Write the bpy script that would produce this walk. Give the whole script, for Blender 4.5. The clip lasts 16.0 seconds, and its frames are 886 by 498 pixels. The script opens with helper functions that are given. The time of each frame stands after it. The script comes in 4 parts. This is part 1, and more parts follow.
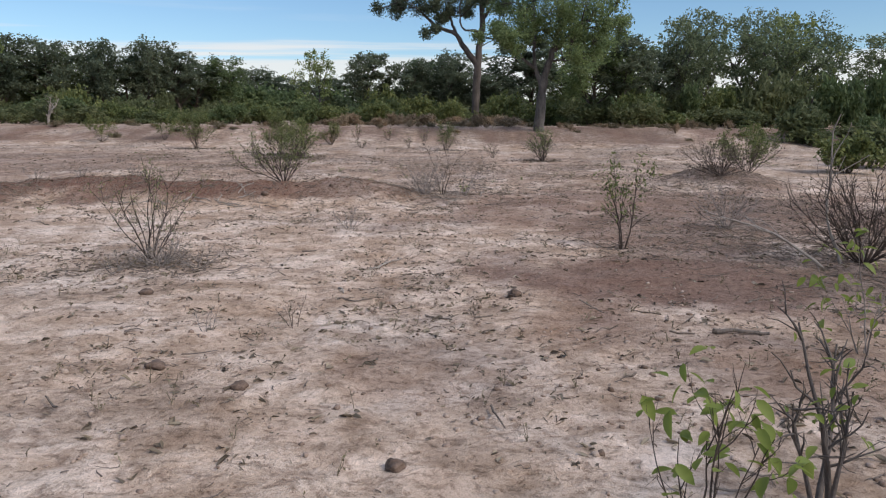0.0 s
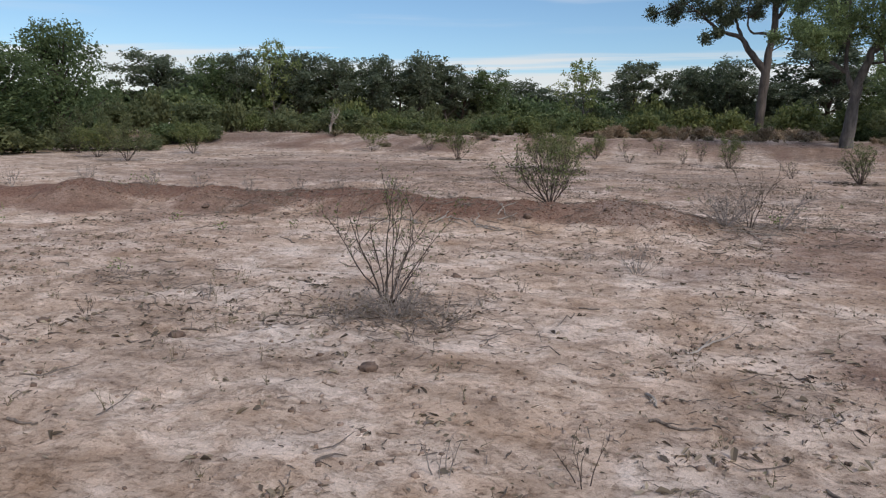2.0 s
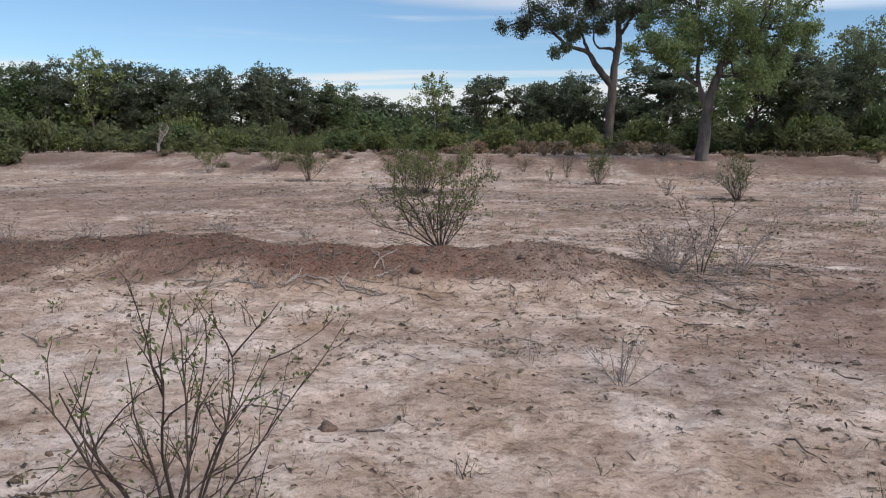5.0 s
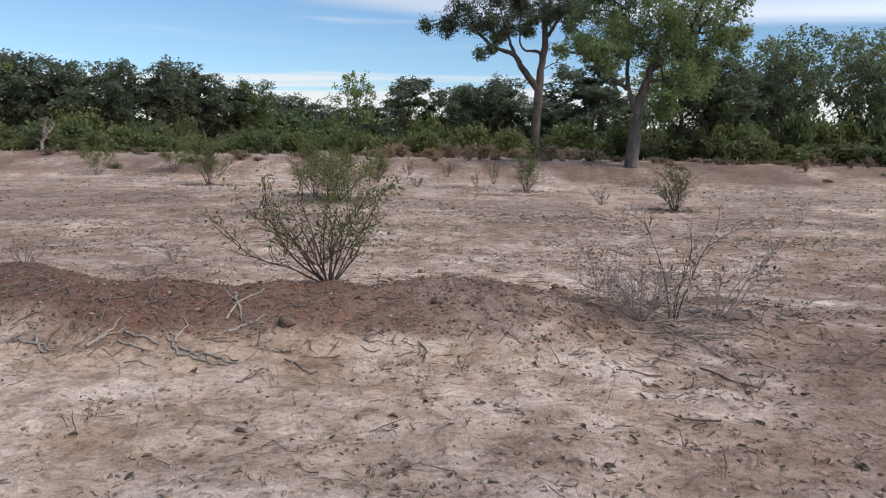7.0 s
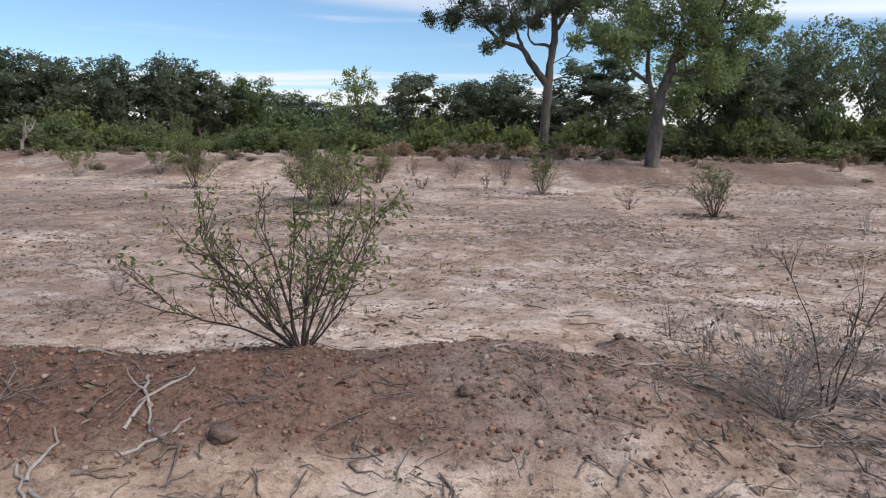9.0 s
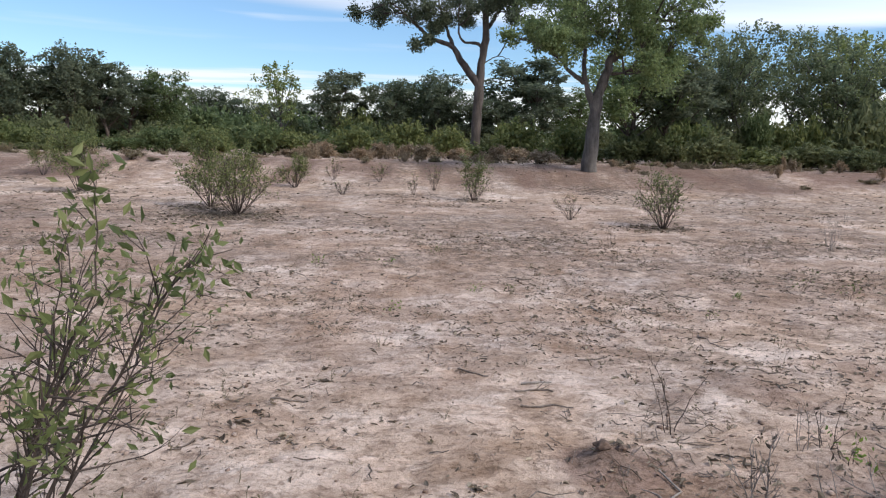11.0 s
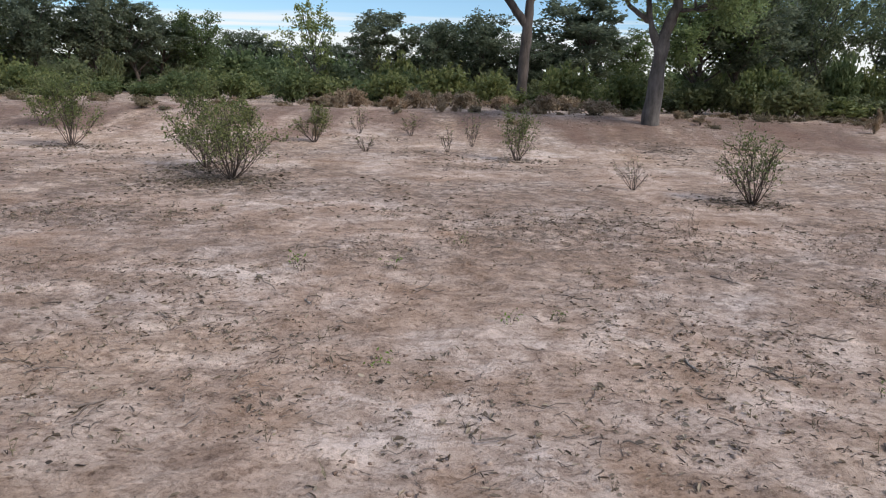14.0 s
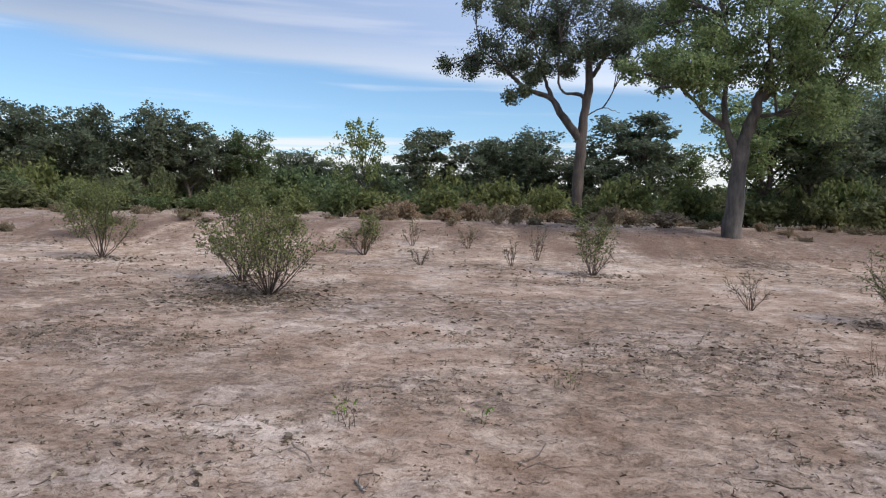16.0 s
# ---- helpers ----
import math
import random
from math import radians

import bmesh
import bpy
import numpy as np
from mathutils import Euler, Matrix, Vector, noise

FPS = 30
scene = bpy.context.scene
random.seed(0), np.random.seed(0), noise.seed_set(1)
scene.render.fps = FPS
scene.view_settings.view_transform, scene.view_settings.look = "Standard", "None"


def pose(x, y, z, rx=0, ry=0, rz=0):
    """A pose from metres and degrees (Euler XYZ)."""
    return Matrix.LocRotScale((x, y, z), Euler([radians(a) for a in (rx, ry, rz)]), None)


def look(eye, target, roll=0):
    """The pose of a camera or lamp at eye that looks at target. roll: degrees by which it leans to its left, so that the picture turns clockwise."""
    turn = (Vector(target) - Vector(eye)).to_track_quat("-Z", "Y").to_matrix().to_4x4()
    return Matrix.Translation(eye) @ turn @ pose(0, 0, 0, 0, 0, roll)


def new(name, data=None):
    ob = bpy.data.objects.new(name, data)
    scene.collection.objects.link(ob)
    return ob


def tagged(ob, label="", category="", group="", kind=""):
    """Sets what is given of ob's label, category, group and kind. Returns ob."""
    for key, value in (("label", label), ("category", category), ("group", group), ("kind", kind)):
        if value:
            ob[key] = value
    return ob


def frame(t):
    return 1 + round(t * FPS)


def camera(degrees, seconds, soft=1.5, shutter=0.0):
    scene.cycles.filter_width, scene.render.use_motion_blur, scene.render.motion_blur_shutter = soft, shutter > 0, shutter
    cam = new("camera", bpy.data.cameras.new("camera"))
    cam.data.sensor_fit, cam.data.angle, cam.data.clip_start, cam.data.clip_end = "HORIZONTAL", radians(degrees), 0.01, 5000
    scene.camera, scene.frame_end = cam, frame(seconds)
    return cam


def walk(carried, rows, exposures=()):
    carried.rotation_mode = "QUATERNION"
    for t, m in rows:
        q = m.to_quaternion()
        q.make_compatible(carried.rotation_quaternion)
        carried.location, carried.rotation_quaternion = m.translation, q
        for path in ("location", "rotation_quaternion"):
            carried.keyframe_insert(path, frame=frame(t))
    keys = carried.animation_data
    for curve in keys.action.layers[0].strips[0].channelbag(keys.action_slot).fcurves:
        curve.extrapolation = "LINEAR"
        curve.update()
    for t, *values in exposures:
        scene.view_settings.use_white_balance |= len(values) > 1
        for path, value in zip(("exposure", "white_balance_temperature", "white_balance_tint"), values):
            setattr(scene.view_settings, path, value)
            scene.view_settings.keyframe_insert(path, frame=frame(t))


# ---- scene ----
cam = camera(64.0, 16.0, soft=1.2)
PATH = [
    (0, (0.371, 0.188, 1.473), (0.337, 2.159, 1.133), 0.3),
    (0.5, (0.241, 0.722, 1.47), (0.088, 2.687, 1.134), 1.1),
    (1, (0.109, 1.27, 1.452), (-0.261, 3.207, 1.119), 0.3),
    (1.5, (-0.09, 1.831, 1.446), (-0.702, 3.707, 1.123), 0.7),
    (2, (-0.383, 2.433, 1.46), (-1.098, 4.274, 1.146), 1.0),
    (2.5, (-0.636, 2.971, 1.494), (-1.538, 4.732, 1.204), 0.4),
    (3, (-0.959, 3.487, 1.506), (-1.899, 5.233, 1.244), -0.0),
    (3.5, (-1.189, 4.005, 1.5), (-2.058, 5.789, 1.246), -0.8),
    (4, (-1.417, 4.5, 1.52), (-2.118, 6.356, 1.269), -0.6),
    (4.5, (-1.613, 5.031, 1.533), (-2.094, 6.955, 1.275), -0.3),
    (5, (-1.634, 5.597, 1.558), (-1.953, 7.553, 1.29), 0.2),
    (7.5, (-1.702, 8.651, 1.556), (-1.813, 10.632, 1.301), 1.0),
    (8, (-1.834, 9.288, 1.552), (-1.959, 11.268, 1.295), 0.8),
    (10.3, (-1.998, 11.744, 1.655), (-2.073, 13.725, 1.393), 0.9),
    (10.5, (-1.967, 12.034, 1.656), (-1.975, 14.017, 1.395), 1.2),
    (11, (-1.857, 12.608, 1.629), (-1.784, 14.591, 1.376), 1.4),
    (11.5, (-1.724, 13.153, 1.645), (-1.649, 15.135, 1.386), 1.4),
    (12, (-1.664, 13.699, 1.703), (-1.582, 15.68, 1.437), 1.7),
    (12.5, (-1.51, 14.293, 1.759), (-1.369, 16.267, 1.469), 2.8),
    (13, (-1.484, 14.771, 1.812), (-1.379, 16.744, 1.505), 2.9),
    (13.5, (-1.517, 15.154, 1.901), (-1.493, 17.118, 1.526), 2.0),
    (14, (-1.538, 15.604, 1.82), (-1.587, 17.562, 1.415), 1.7),
    (14.5, (-1.717, 16.06, 1.742), (-1.788, 18.02, 1.347), 1.9),
    (15, (-1.881, 16.621, 1.599), (-1.992, 18.599, 1.327), 1.7),
    (15.5, (-2.025, 17.308, 1.518), (-2.187, 19.298, 1.402), 1.4),
    (16, (-2.13, 17.906, 1.544), (-2.31, 19.896, 1.463), 1.6),
]
EXPOSURES = [(0.0, -0.05), (1.0, -0.03), (2.0, -0.18), (3.5, -0.24), (4.2, -0.22), (5.0, -0.06), (7.5, 0.03), (8.2, 0.06), (10.5, 0.27), (11.5, 0.22), (12.5, 0.18), (13.5, 0.08), (14.3, 0.16), (15.0, 0.32), (15.5, 0.33), (16.0, 0.12)]
walk(cam, [(t, look(eye, target, roll)) for t, eye, target, roll in PATH], exposures=EXPOSURES)

# ---- world and light ----
world = bpy.data.worlds.new("sky")
scene.world = world
world.use_nodes = True
wn, wl = world.node_tree.nodes, world.node_tree.links
SUN_EL, SUN_AZ = 42.0, 124.0      # degrees; azimuth clockwise from +y
bg = wn["Background"]
sky = wn.new("ShaderNodeTexSky")
sky.sky_type = "NISHITA"
sky.sun_disc = False
sky.sun_elevation, sky.sun_rotation = radians(SUN_EL), radians(SUN_AZ)
sky.altitude, sky.air_density, sky.dust_density, sky.ozone_density = 100, 1.0, 0.25, 3.0
# thin cloud sheet: noise on a plane high above
tc = wn.new("ShaderNodeTexCoord")
sep = wn.new("ShaderNodeSeparateXYZ")
wl.new(tc.outputs["Generated"], sep.inputs[0])


def wmath(op, a, b=None, c=None):
    n = wn.new("ShaderNodeMath")
    n.operation = op
    for i, v in enumerate((a, b, c)):
        if v is None:
            continue
        if isinstance(v, (int, float)):
            n.inputs[i].default_value = v
        else:
            wl.new(v, n.inputs[i])
    return n.outputs[0]


zz = wmath("MAXIMUM", sep.outputs[2], 0.03)
u = wmath("DIVIDE", sep.outputs[0], zz)
v = wmath("DIVIDE", sep.outputs[1], zz)
plane = wn.new("ShaderNodeCombineXYZ")
wl.new(wmath("MULTIPLY", u, 0.16), plane.inputs[0])
wl.new(wmath("MULTIPLY", v, 0.62), plane.inputs[1])
cn = wn.new("ShaderNodeTexNoise")
cn.inputs["Scale"].default_value, cn.inputs["Detail"].default_value, cn.inputs["Roughness"].default_value = 1.0, 7.0, 0.55
wl.new(plane.outputs[0], cn.inputs["Vector"])
# the sheet covers the sky overhead, its bright ragged edge lies some 12 degrees up
edge = wmath("ADD", wmath("MULTIPLY", wmath("SUBTRACT", cn.outputs[0], 0.5), 0.055), wmath("ADD", sep.outputs[2], wmath("MULTIPLY", sep.outputs[0], 0.045)))
sheet = wn.new("ShaderNodeValToRGB")
for el, (p, c) in zip([sheet.color_ramp.elements[0], sheet.color_ramp.elements[1], sheet.color_ramp.elements.new(0.5)], [(0.181, 0.0), (0.31, 0.55), (0.197, 0.62)]):
    el.position, el.color = p, (c, c, c, 1)
wl.new(edge, sheet.inputs[0])
tint = wn.new("ShaderNodeValToRGB")
tint.color_ramp.elements[0].position, tint.color_ramp.elements[0].color = 0.194, (0.78, 0.79, 0.85, 1)
tint.color_ramp.elements[1].position, tint.color_ramp.elements[1].color = 0.24, (0.46, 0.55, 0.77, 1)
wl.new(edge, tint.inputs[0])
low = wn.new("ShaderNodeMapRange")
low.interpolation_type = "SMOOTHSTEP"
low.inputs[1].default_value, low.inputs[2].default_value = 0.108, 0.088
wl.new(wmath("ADD", sep.outputs[2], wmath("MULTIPLY", wmath("SUBTRACT", cn.outputs[0], 0.5), 0.09)), low.inputs[0])
plane2 = wn.new("ShaderNodeCombineXYZ")
wl.new(wmath("MULTIPLY", wmath("ARCTAN2", sep.outputs[0], sep.outputs[1]), 1.6), plane2.inputs[0])
wl.new(wmath("MULTIPLY", sep.outputs[2], 26.0), plane2.inputs[1])
sn = wn.new("ShaderNodeTexNoise")
sn.inputs["Scale"].default_value, sn.inputs["Detail"].default_value, sn.inputs["Roughness"].default_value = 1.0, 6.0, 0.5
wl.new(plane2.outputs[0], sn.inputs["Vector"])
streak = wn.new("ShaderNodeMapRange")
streak.interpolation_type = "SMOOTHSTEP"
streak.inputs[1].default_value, streak.inputs[2].default_value = 0.53, 0.70
wl.new(sn.outputs[0], streak.inputs[0])
band = wn.new("ShaderNodeMapRange")
band.inputs[1].default_value, band.inputs[2].default_value = 0.13, 0.18
wl.new(sep.outputs[2], band.inputs[0])
veil = wn.new("ShaderNodeMixRGB")
veil.inputs[2].default_value = (7.2, 7.3, 7.6, 1)
wl.new(wmath("MULTIPLY", wmath("MULTIPLY", streak.outputs[0], band.outputs[0]), 0.55), veil.inputs[0])
bank_mix = wn.new("ShaderNodeMixRGB")
bank_mix.inputs[2].default_value = (7.7, 7.3, 7.0, 1)
wl.new(wmath("MULTIPLY", low.outputs[0], 0.7), bank_mix.inputs[0])
blue = wn.new("ShaderNodeMixRGB")
blue.blend_type = "MULTIPLY"
blue.inputs[0].default_value, blue.inputs[2].default_value = 1.0, (0.89, 1.0, 1.07, 1)
wl.new(sky.outputs[0], blue.inputs[1])
wl.new(blue.outputs[0], bank_mix.inputs[1])
cloud = wn.new("ShaderNodeMixRGB")
cloud.blend_type = "MULTIPLY"
cloud.inputs[0].default_value = 1.0
glow = wn.new("ShaderNodeCombineXYZ")
gain = wmath("MAXIMUM", wmath("ADD", 9.4, wmath("MULTIPLY", sep.outputs[0], 7.0)), 5.6)
for i in range(3):
    wl.new(gain, glow.inputs[i])
wl.new(glow.outputs[0], cloud.inputs[2])
wl.new(tint.outputs[0], cloud.inputs[1])
cmix = wn.new("ShaderNodeMixRGB")
wl.new(sheet.outputs[0], cmix.inputs[0])
wl.new(bank_mix.outputs[0], veil.inputs[1])
wl.new(veil.outputs[0], cmix.inputs[1])
wl.new(cloud.outputs[0], cmix.inputs[2])
wl.new(cmix.outputs[0], bg.inputs[0])
bg.inputs[1].default_value = 0.124

sun = new("sun", bpy.data.lights.new("sun", "SUN"))
sun.data.energy, sun.data.angle, sun.data.color = 2.7, radians(18), (1.0, 0.91, 0.80)
sd = Vector((math.sin(radians(SUN_AZ)) * math.cos(radians(SUN_EL)), math.cos(radians(SUN_AZ)) * math.cos(radians(SUN_EL)), math.sin(radians(SUN_EL))))
sun.matrix_world = look(sd * 60, (0, 0, 0))


# ---- materials ----
def material(name, rough=0.8):
    m = bpy.data.materials.new(name)
    m.use_nodes = True
    nt = m.node_tree
    b = nt.nodes["Principled BSDF"]
    b.inputs["Roughness"].default_value = rough
    return m, nt, b


def noise_node(nt, scale, detail=4.0, rough=0.6, stretch=None):
    c = nt.nodes.new("ShaderNodeTexCoord")
    n = nt.nodes.new("ShaderNodeTexNoise")
    n.inputs["Scale"].default_value, n.inputs["Detail"].default_value, n.inputs["Roughness"].default_value = scale, detail, rough
    if stretch:
        mp = nt.nodes.new("ShaderNodeMapping")
        mp.inputs["Scale"].default_value = stretch
        nt.links.new(c.outputs["Object"], mp.inputs[0])
        nt.links.new(mp.outputs[0], n.inputs["Vector"])
    else:
        nt.links.new(c.outputs["Object"], n.inputs["Vector"])
    return n


def ramp(nt, source, stops):
    r = nt.nodes.new("ShaderNodeValToRGB")
    e = r.color_ramp.elements
    while len(e) < len(stops):
        e.new(0.5)
    for el, (p, col) in zip(e, stops):
        el.position, el.color = p, (*col, 1)
    nt.links.new(source, r.inputs[0])
    return r.outputs[0]


def mixc(nt, fac, a, b, mode="MIX"):
    m = nt.nodes.new("ShaderNodeMixRGB")
    m.blend_type = mode
    for i, v in enumerate((fac, a, b)):
        if isinstance(v, (int, float)):
            m.inputs[i].default_value = v
        elif isinstance(v, tuple):
            m.inputs[i].default_value = (*v, 1)
        else:
            nt.links.new(v, m.inputs[i])
    return m.outputs[0]


def bump(nt, b, source, strength, distance):
    n = nt.nodes.new("ShaderNodeBump")
    n.inputs["Strength"].default_value, n.inputs["Distance"].default_value = strength, distance
    nt.links.new(source, n.inputs["Height"])
    nt.links.new(n.outputs[0], b.inputs["Normal"])


def soil_material():
    m, nt, b = material("sandy_soil", 0.95)
    b.inputs["Specular IOR Level"].default_value = 0.2
    big = noise_node(nt, 0.35, 4, 0.6)
    mid = noise_node(nt, 1.25, 10, 0.68)
    patch = noise_node(nt, 5.5, 9, 0.72)
    fine = noise_node(nt, 26, 6, 0.75)
    grit = noise_node(nt, 130, 3, 0.7)
    crust = ramp(nt, mid.outputs[0], [(0.32, (0.408, 0.290, 0.206)), (0.44, (0.529, 0.411, 0.325)), (0.515, (0.635, 0.506, 0.413)), (0.56, (0.717, 0.595, 0.506)), (0.75, (0.772, 0.655, 0.566))])
    tone = ramp(nt, big.outputs[0], [(0.36, (0.82, 0.745, 0.665)), (0.48, (0.95, 0.90, 0.85)), (0.62, (1.0, 1.0, 1.0))])
    col = mixc(nt, 0.85, crust, tone, "MULTIPLY")
    dirt = ramp(nt, patch.outputs[0], [(0.32, (0.36, 0.31, 0.28)), (0.40, (0.56, 0.51, 0.48)), (0.435, (0.93, 0.91, 0.90)), (0.58, (1, 1, 1)), (0.66, (1.12, 1.12, 1.12))])
    col = mixc(nt, 0.6, col, dirt, "MULTIPLY")
    flake = noise_node(nt, 2.6, 8, 0.6, (1.0, 1.5, 1.0))
    flake.inputs["Distortion"].default_value = 0.7
    plate = ramp(nt, flake.outputs[0], [(0.36, (0.66, 0.63, 0.61)), (0.40, (0.83, 0.81, 0.79)), (0.465, (0.86, 0.845, 0.83)), (0.48, (1.0, 1.0, 1.0)), (0.545, (1.02, 1.02, 1.02)), (0.56, (1.13, 1.13, 1.14))])
    col = mixc(nt, 0.9, col, plate, "MULTIPLY")
    chip = noise_node(nt, 11, 7, 0.62, (1.0, 1.4, 1.0))
    chip.inputs["Distortion"].default_value = 0.5
    chips = ramp(nt, chip.outputs[0], [(0.34, (0.60, 0.56, 0.53)), (0.39, (0.80, 0.78, 0.76)), (0.43, (1.0, 1.0, 1.0)), (0.57, (1.0, 1.0, 1.0)), (0.60, (1.09, 1.09, 1.09))])
    col = mixc(nt, 0.85, col, chips, "MULTIPLY")
    red = nt.nodes.new("ShaderNodeAttribute")
    red.attribute_name = "red"
    redc = ramp(nt, fine.outputs[0], [(0.3, (0.10, 0.051, 0.036)), (0.55, (0.183, 0.101, 0.073)), (0.75, (0.26, 0.163, 0.122))])
    col = mixc(nt, red.outputs["Fac"], col, redc)
    lit = nt.nodes.new("ShaderNodeAttribute")
    lit.attribute_name = "litter"
    litc = ramp(nt, fine.outputs[0], [(0.3, (0.08, 0.057, 0.044)), (0.6, (0.175, 0.132, 0.105)), (0.8, (0.32, 0.26, 0.212))])
    strewn = ramp(nt, patch.outputs[0], [(0.38, (1, 1, 1)), (0.47, (0.75, 0.75, 0.75)), (0.53, (0.36, 0.36, 0.36)), (0.65, (0.16, 0.16, 0.16))])
    lfac = mixc(nt, 1.0, lit.outputs["Color"], strewn, "MULTIPLY")
    col = mixc(nt, lfac, col, litc)
    speck = ramp(nt, fine.outputs[0], [(0.32, (0.42, 0.36, 0.33)), (0.425, (0.86, 0.84, 0.82)), (0.5, (1, 1, 1)), (0.7, (1.12, 1.12, 1.12))])
    col = mixc(nt, 0.9, col, speck, "MULTIPLY")
    gr = ramp(nt, grit.outputs[0], [(0.30, (0.5, 0.46, 0.43)), (0.43, (0.95, 0.94, 0.93)), (0.55, (1.04, 1.04, 1.03)), (1, (1.12, 1.12, 1.1))])
    col = mixc(nt, 0.7, col, gr, "MULTIPLY")
    nt.links.new(col, b.inputs["Base Color"])
    step = ramp(nt, mid.outputs[0], [(0.50, (0, 0, 0)), (0.55, (1, 1, 1))])
    hsum = mixc(nt, 0.35, fine.outputs[0], grit.outputs[0])
    hsum = mixc(nt, 0.45, hsum, patch.outputs[0])
    hsum = mixc(nt, 0.12, hsum, step)
    hsum = mixc(nt, 0.14, hsum, ramp(nt, flake.outputs[0], [(0.465, (0, 0, 0)), (0.48, (0.5, 0.5, 0.5)), (0.545, (0.5, 0.5, 0.5)), (0.56, (1, 1, 1))]))
    hsum = mixc(nt, 0.10, hsum, ramp(nt, chip.outputs[0], [(0.39, (0, 0, 0)), (0.43, (1, 1, 1))]))
    bump(nt, b, hsum, 1.0, 0.06)
    return m


def bark_material(name, dark, light, scale=6.0):
    m, nt, b = material(name, 0.9)
    n = noise_node(nt, scale, 6, 0.7, (1, 1, 0.25))
    col = ramp(nt, n.outputs[0], [(0.3, dark), (0.7, light)])
    big = noise_node(nt, 0.9, 3, 0.6)
    col = mixc(nt, 0.6, col, ramp(nt, big.outputs[0], [(0.35, (0.55, 0.52, 0.5)), (0.65, (1.1, 1.08, 1.05))]), "MULTIPLY")
    nt.links.new(col, b.inputs["Base Color"])
    bump(nt, b, n.outputs[0], 0.9, 0.03)
    return m


def leaf_material(name, dark, mid, light, trans=0.35):
    m, nt, b = material(name, 0.55)
    g = nt.nodes.new("ShaderNodeNewGeometry")
    col = ramp(nt, g.outputs["Random Per Island"], [(0.0, dark), (0.5, mid), (1.0, light)])
    oi = nt.nodes.new("ShaderNodeObjectInfo")
    col = mixc(nt, 0.5, col, ramp(nt, oi.outputs["Random"], [(0.0, (0.75, 0.85, 0.8)), (1.0, (1.15, 1.1, 0.95))]), "MULTIPLY")
    big = noise_node(nt, 0.8, 3, 0.6)
    col = mixc(nt, 0.5, col, ramp(nt, big.outputs[0], [(0.35, (0.65, 0.7, 0.65)), (0.65, (1.15, 1.15, 1.05))]), "MULTIPLY")
    nt.links.new(col, b.inputs["Base Color"])
    b.inputs["Specular IOR Level"].default_value = 0.3
    t = nt.nodes.new("ShaderNodeBsdfTranslucent")
    nt.links.new(col, t.inputs["Color"])
    mx = nt.nodes.new("ShaderNodeMixShader")
    mx.inputs[0].default_value = trans
    nt.links.new(b.outputs[0], mx.inputs[1])
    nt.links.new(t.outputs[0], mx.inputs[2])
    nt.links.new(mx.outputs[0], nt.nodes["Material Output"].inputs["Surface"])
    return m


SOIL = soil_material()
BARK = bark_material("grey_bark", (0.03, 0.026, 0.024), (0.185, 0.165, 0.15), 5.0)
BARK_BROWN = bark_material("brown_bark", (0.03, 0.024, 0.021), (0.155, 0.125, 0.108), 3.2)
BARK_DARK = bark_material("dark_bark", (0.045, 0.036, 0.03), (0.14, 0.11, 0.09))
BARK_PALE = bark_material("bleached_wood", (0.22, 0.19, 0.165), (0.46, 0.41, 0.36), 14)
STEM = bark_material("shrub_stem", (0.038, 0.028, 0.023), (0.125, 0.09, 0.072), 30)
STEM_DARK = bark_material("sapling_stem", (0.07, 0.058, 0.052), (0.2, 0.17, 0.155), 30)
STEM_GREY = bark_material("dry_stem", (0.20, 0.17, 0.155), (0.42, 0.37, 0.335), 30)
# Lit copy of LEAF_FRESH: colour raised about 1.6 times to brighten shaded crowns.
LEAF_TREE_LIT = leaf_material("tree_leaf", (0.141, 0.186, 0.092), (0.228, 0.284, 0.132), (0.329, 0.383, 0.181), 0.55)
LEAF_FRESH = leaf_material("fresh_tree_leaf", (0.085, 0.118, 0.055), (0.135, 0.175, 0.08), (0.195, 0.235, 0.11), 0.5)
# Distance haze is put into this leaf colour: greyer and less saturated.
LEAF_DARK_HAZE = leaf_material("hazy_dark_tree_leaf", (0.094, 0.114, 0.081), (0.149, 0.174, 0.121), (0.209, 0.233, 0.159), 0.55)
LEAF_PALE = leaf_material("pale_tree_leaf", (0.126, 0.168, 0.063), (0.224, 0.266, 0.105), (0.350, 0.378, 0.168), 0.45)
# Lightened grey-green that carries the haze over the eastern trees.
LEAF_GREY_HAZE = leaf_material("hazy_greyish_tree_leaf", (0.106, 0.131, 0.077), (0.175, 0.206, 0.119), (0.250, 0.281, 0.163), 0.5)
LEAF_SCRUB = leaf_material("scrub_leaf", (0.098, 0.114, 0.057), (0.151, 0.168, 0.083), (0.205, 0.216, 0.110), 0.5)
LEAF_SHRUB = leaf_material("shrub_leaf", (0.10, 0.125, 0.05), (0.165, 0.19, 0.072), (0.25, 0.26, 0.105), 0.45)
LEAF_BRIGHT = leaf_material("young_leaf", (0.10, 0.17, 0.035), (0.16, 0.26, 0.05), (0.27, 0.34, 0.08), 0.45)
LEAF_BRIGHT_ONE = leaf_material("broad_young_leaf", (0.17, 0.23, 0.05), (0.22, 0.275, 0.065), (0.28, 0.31, 0.085), 0.5)
LEAF_DRY = leaf_material("dry_leaf", (0.075, 0.055, 0.043), (0.17, 0.128, 0.098), (0.40, 0.32, 0.25), 0.15)
LEAF_SPROUT = leaf_material("withered_sprout", (0.12, 0.09, 0.062), (0.2, 0.155, 0.105), (0.26, 0.225, 0.14), 0.2)
TWIGGY = bark_material("twig_litter", (0.10, 0.078, 0.064), (0.33, 0.27, 0.225), 40)
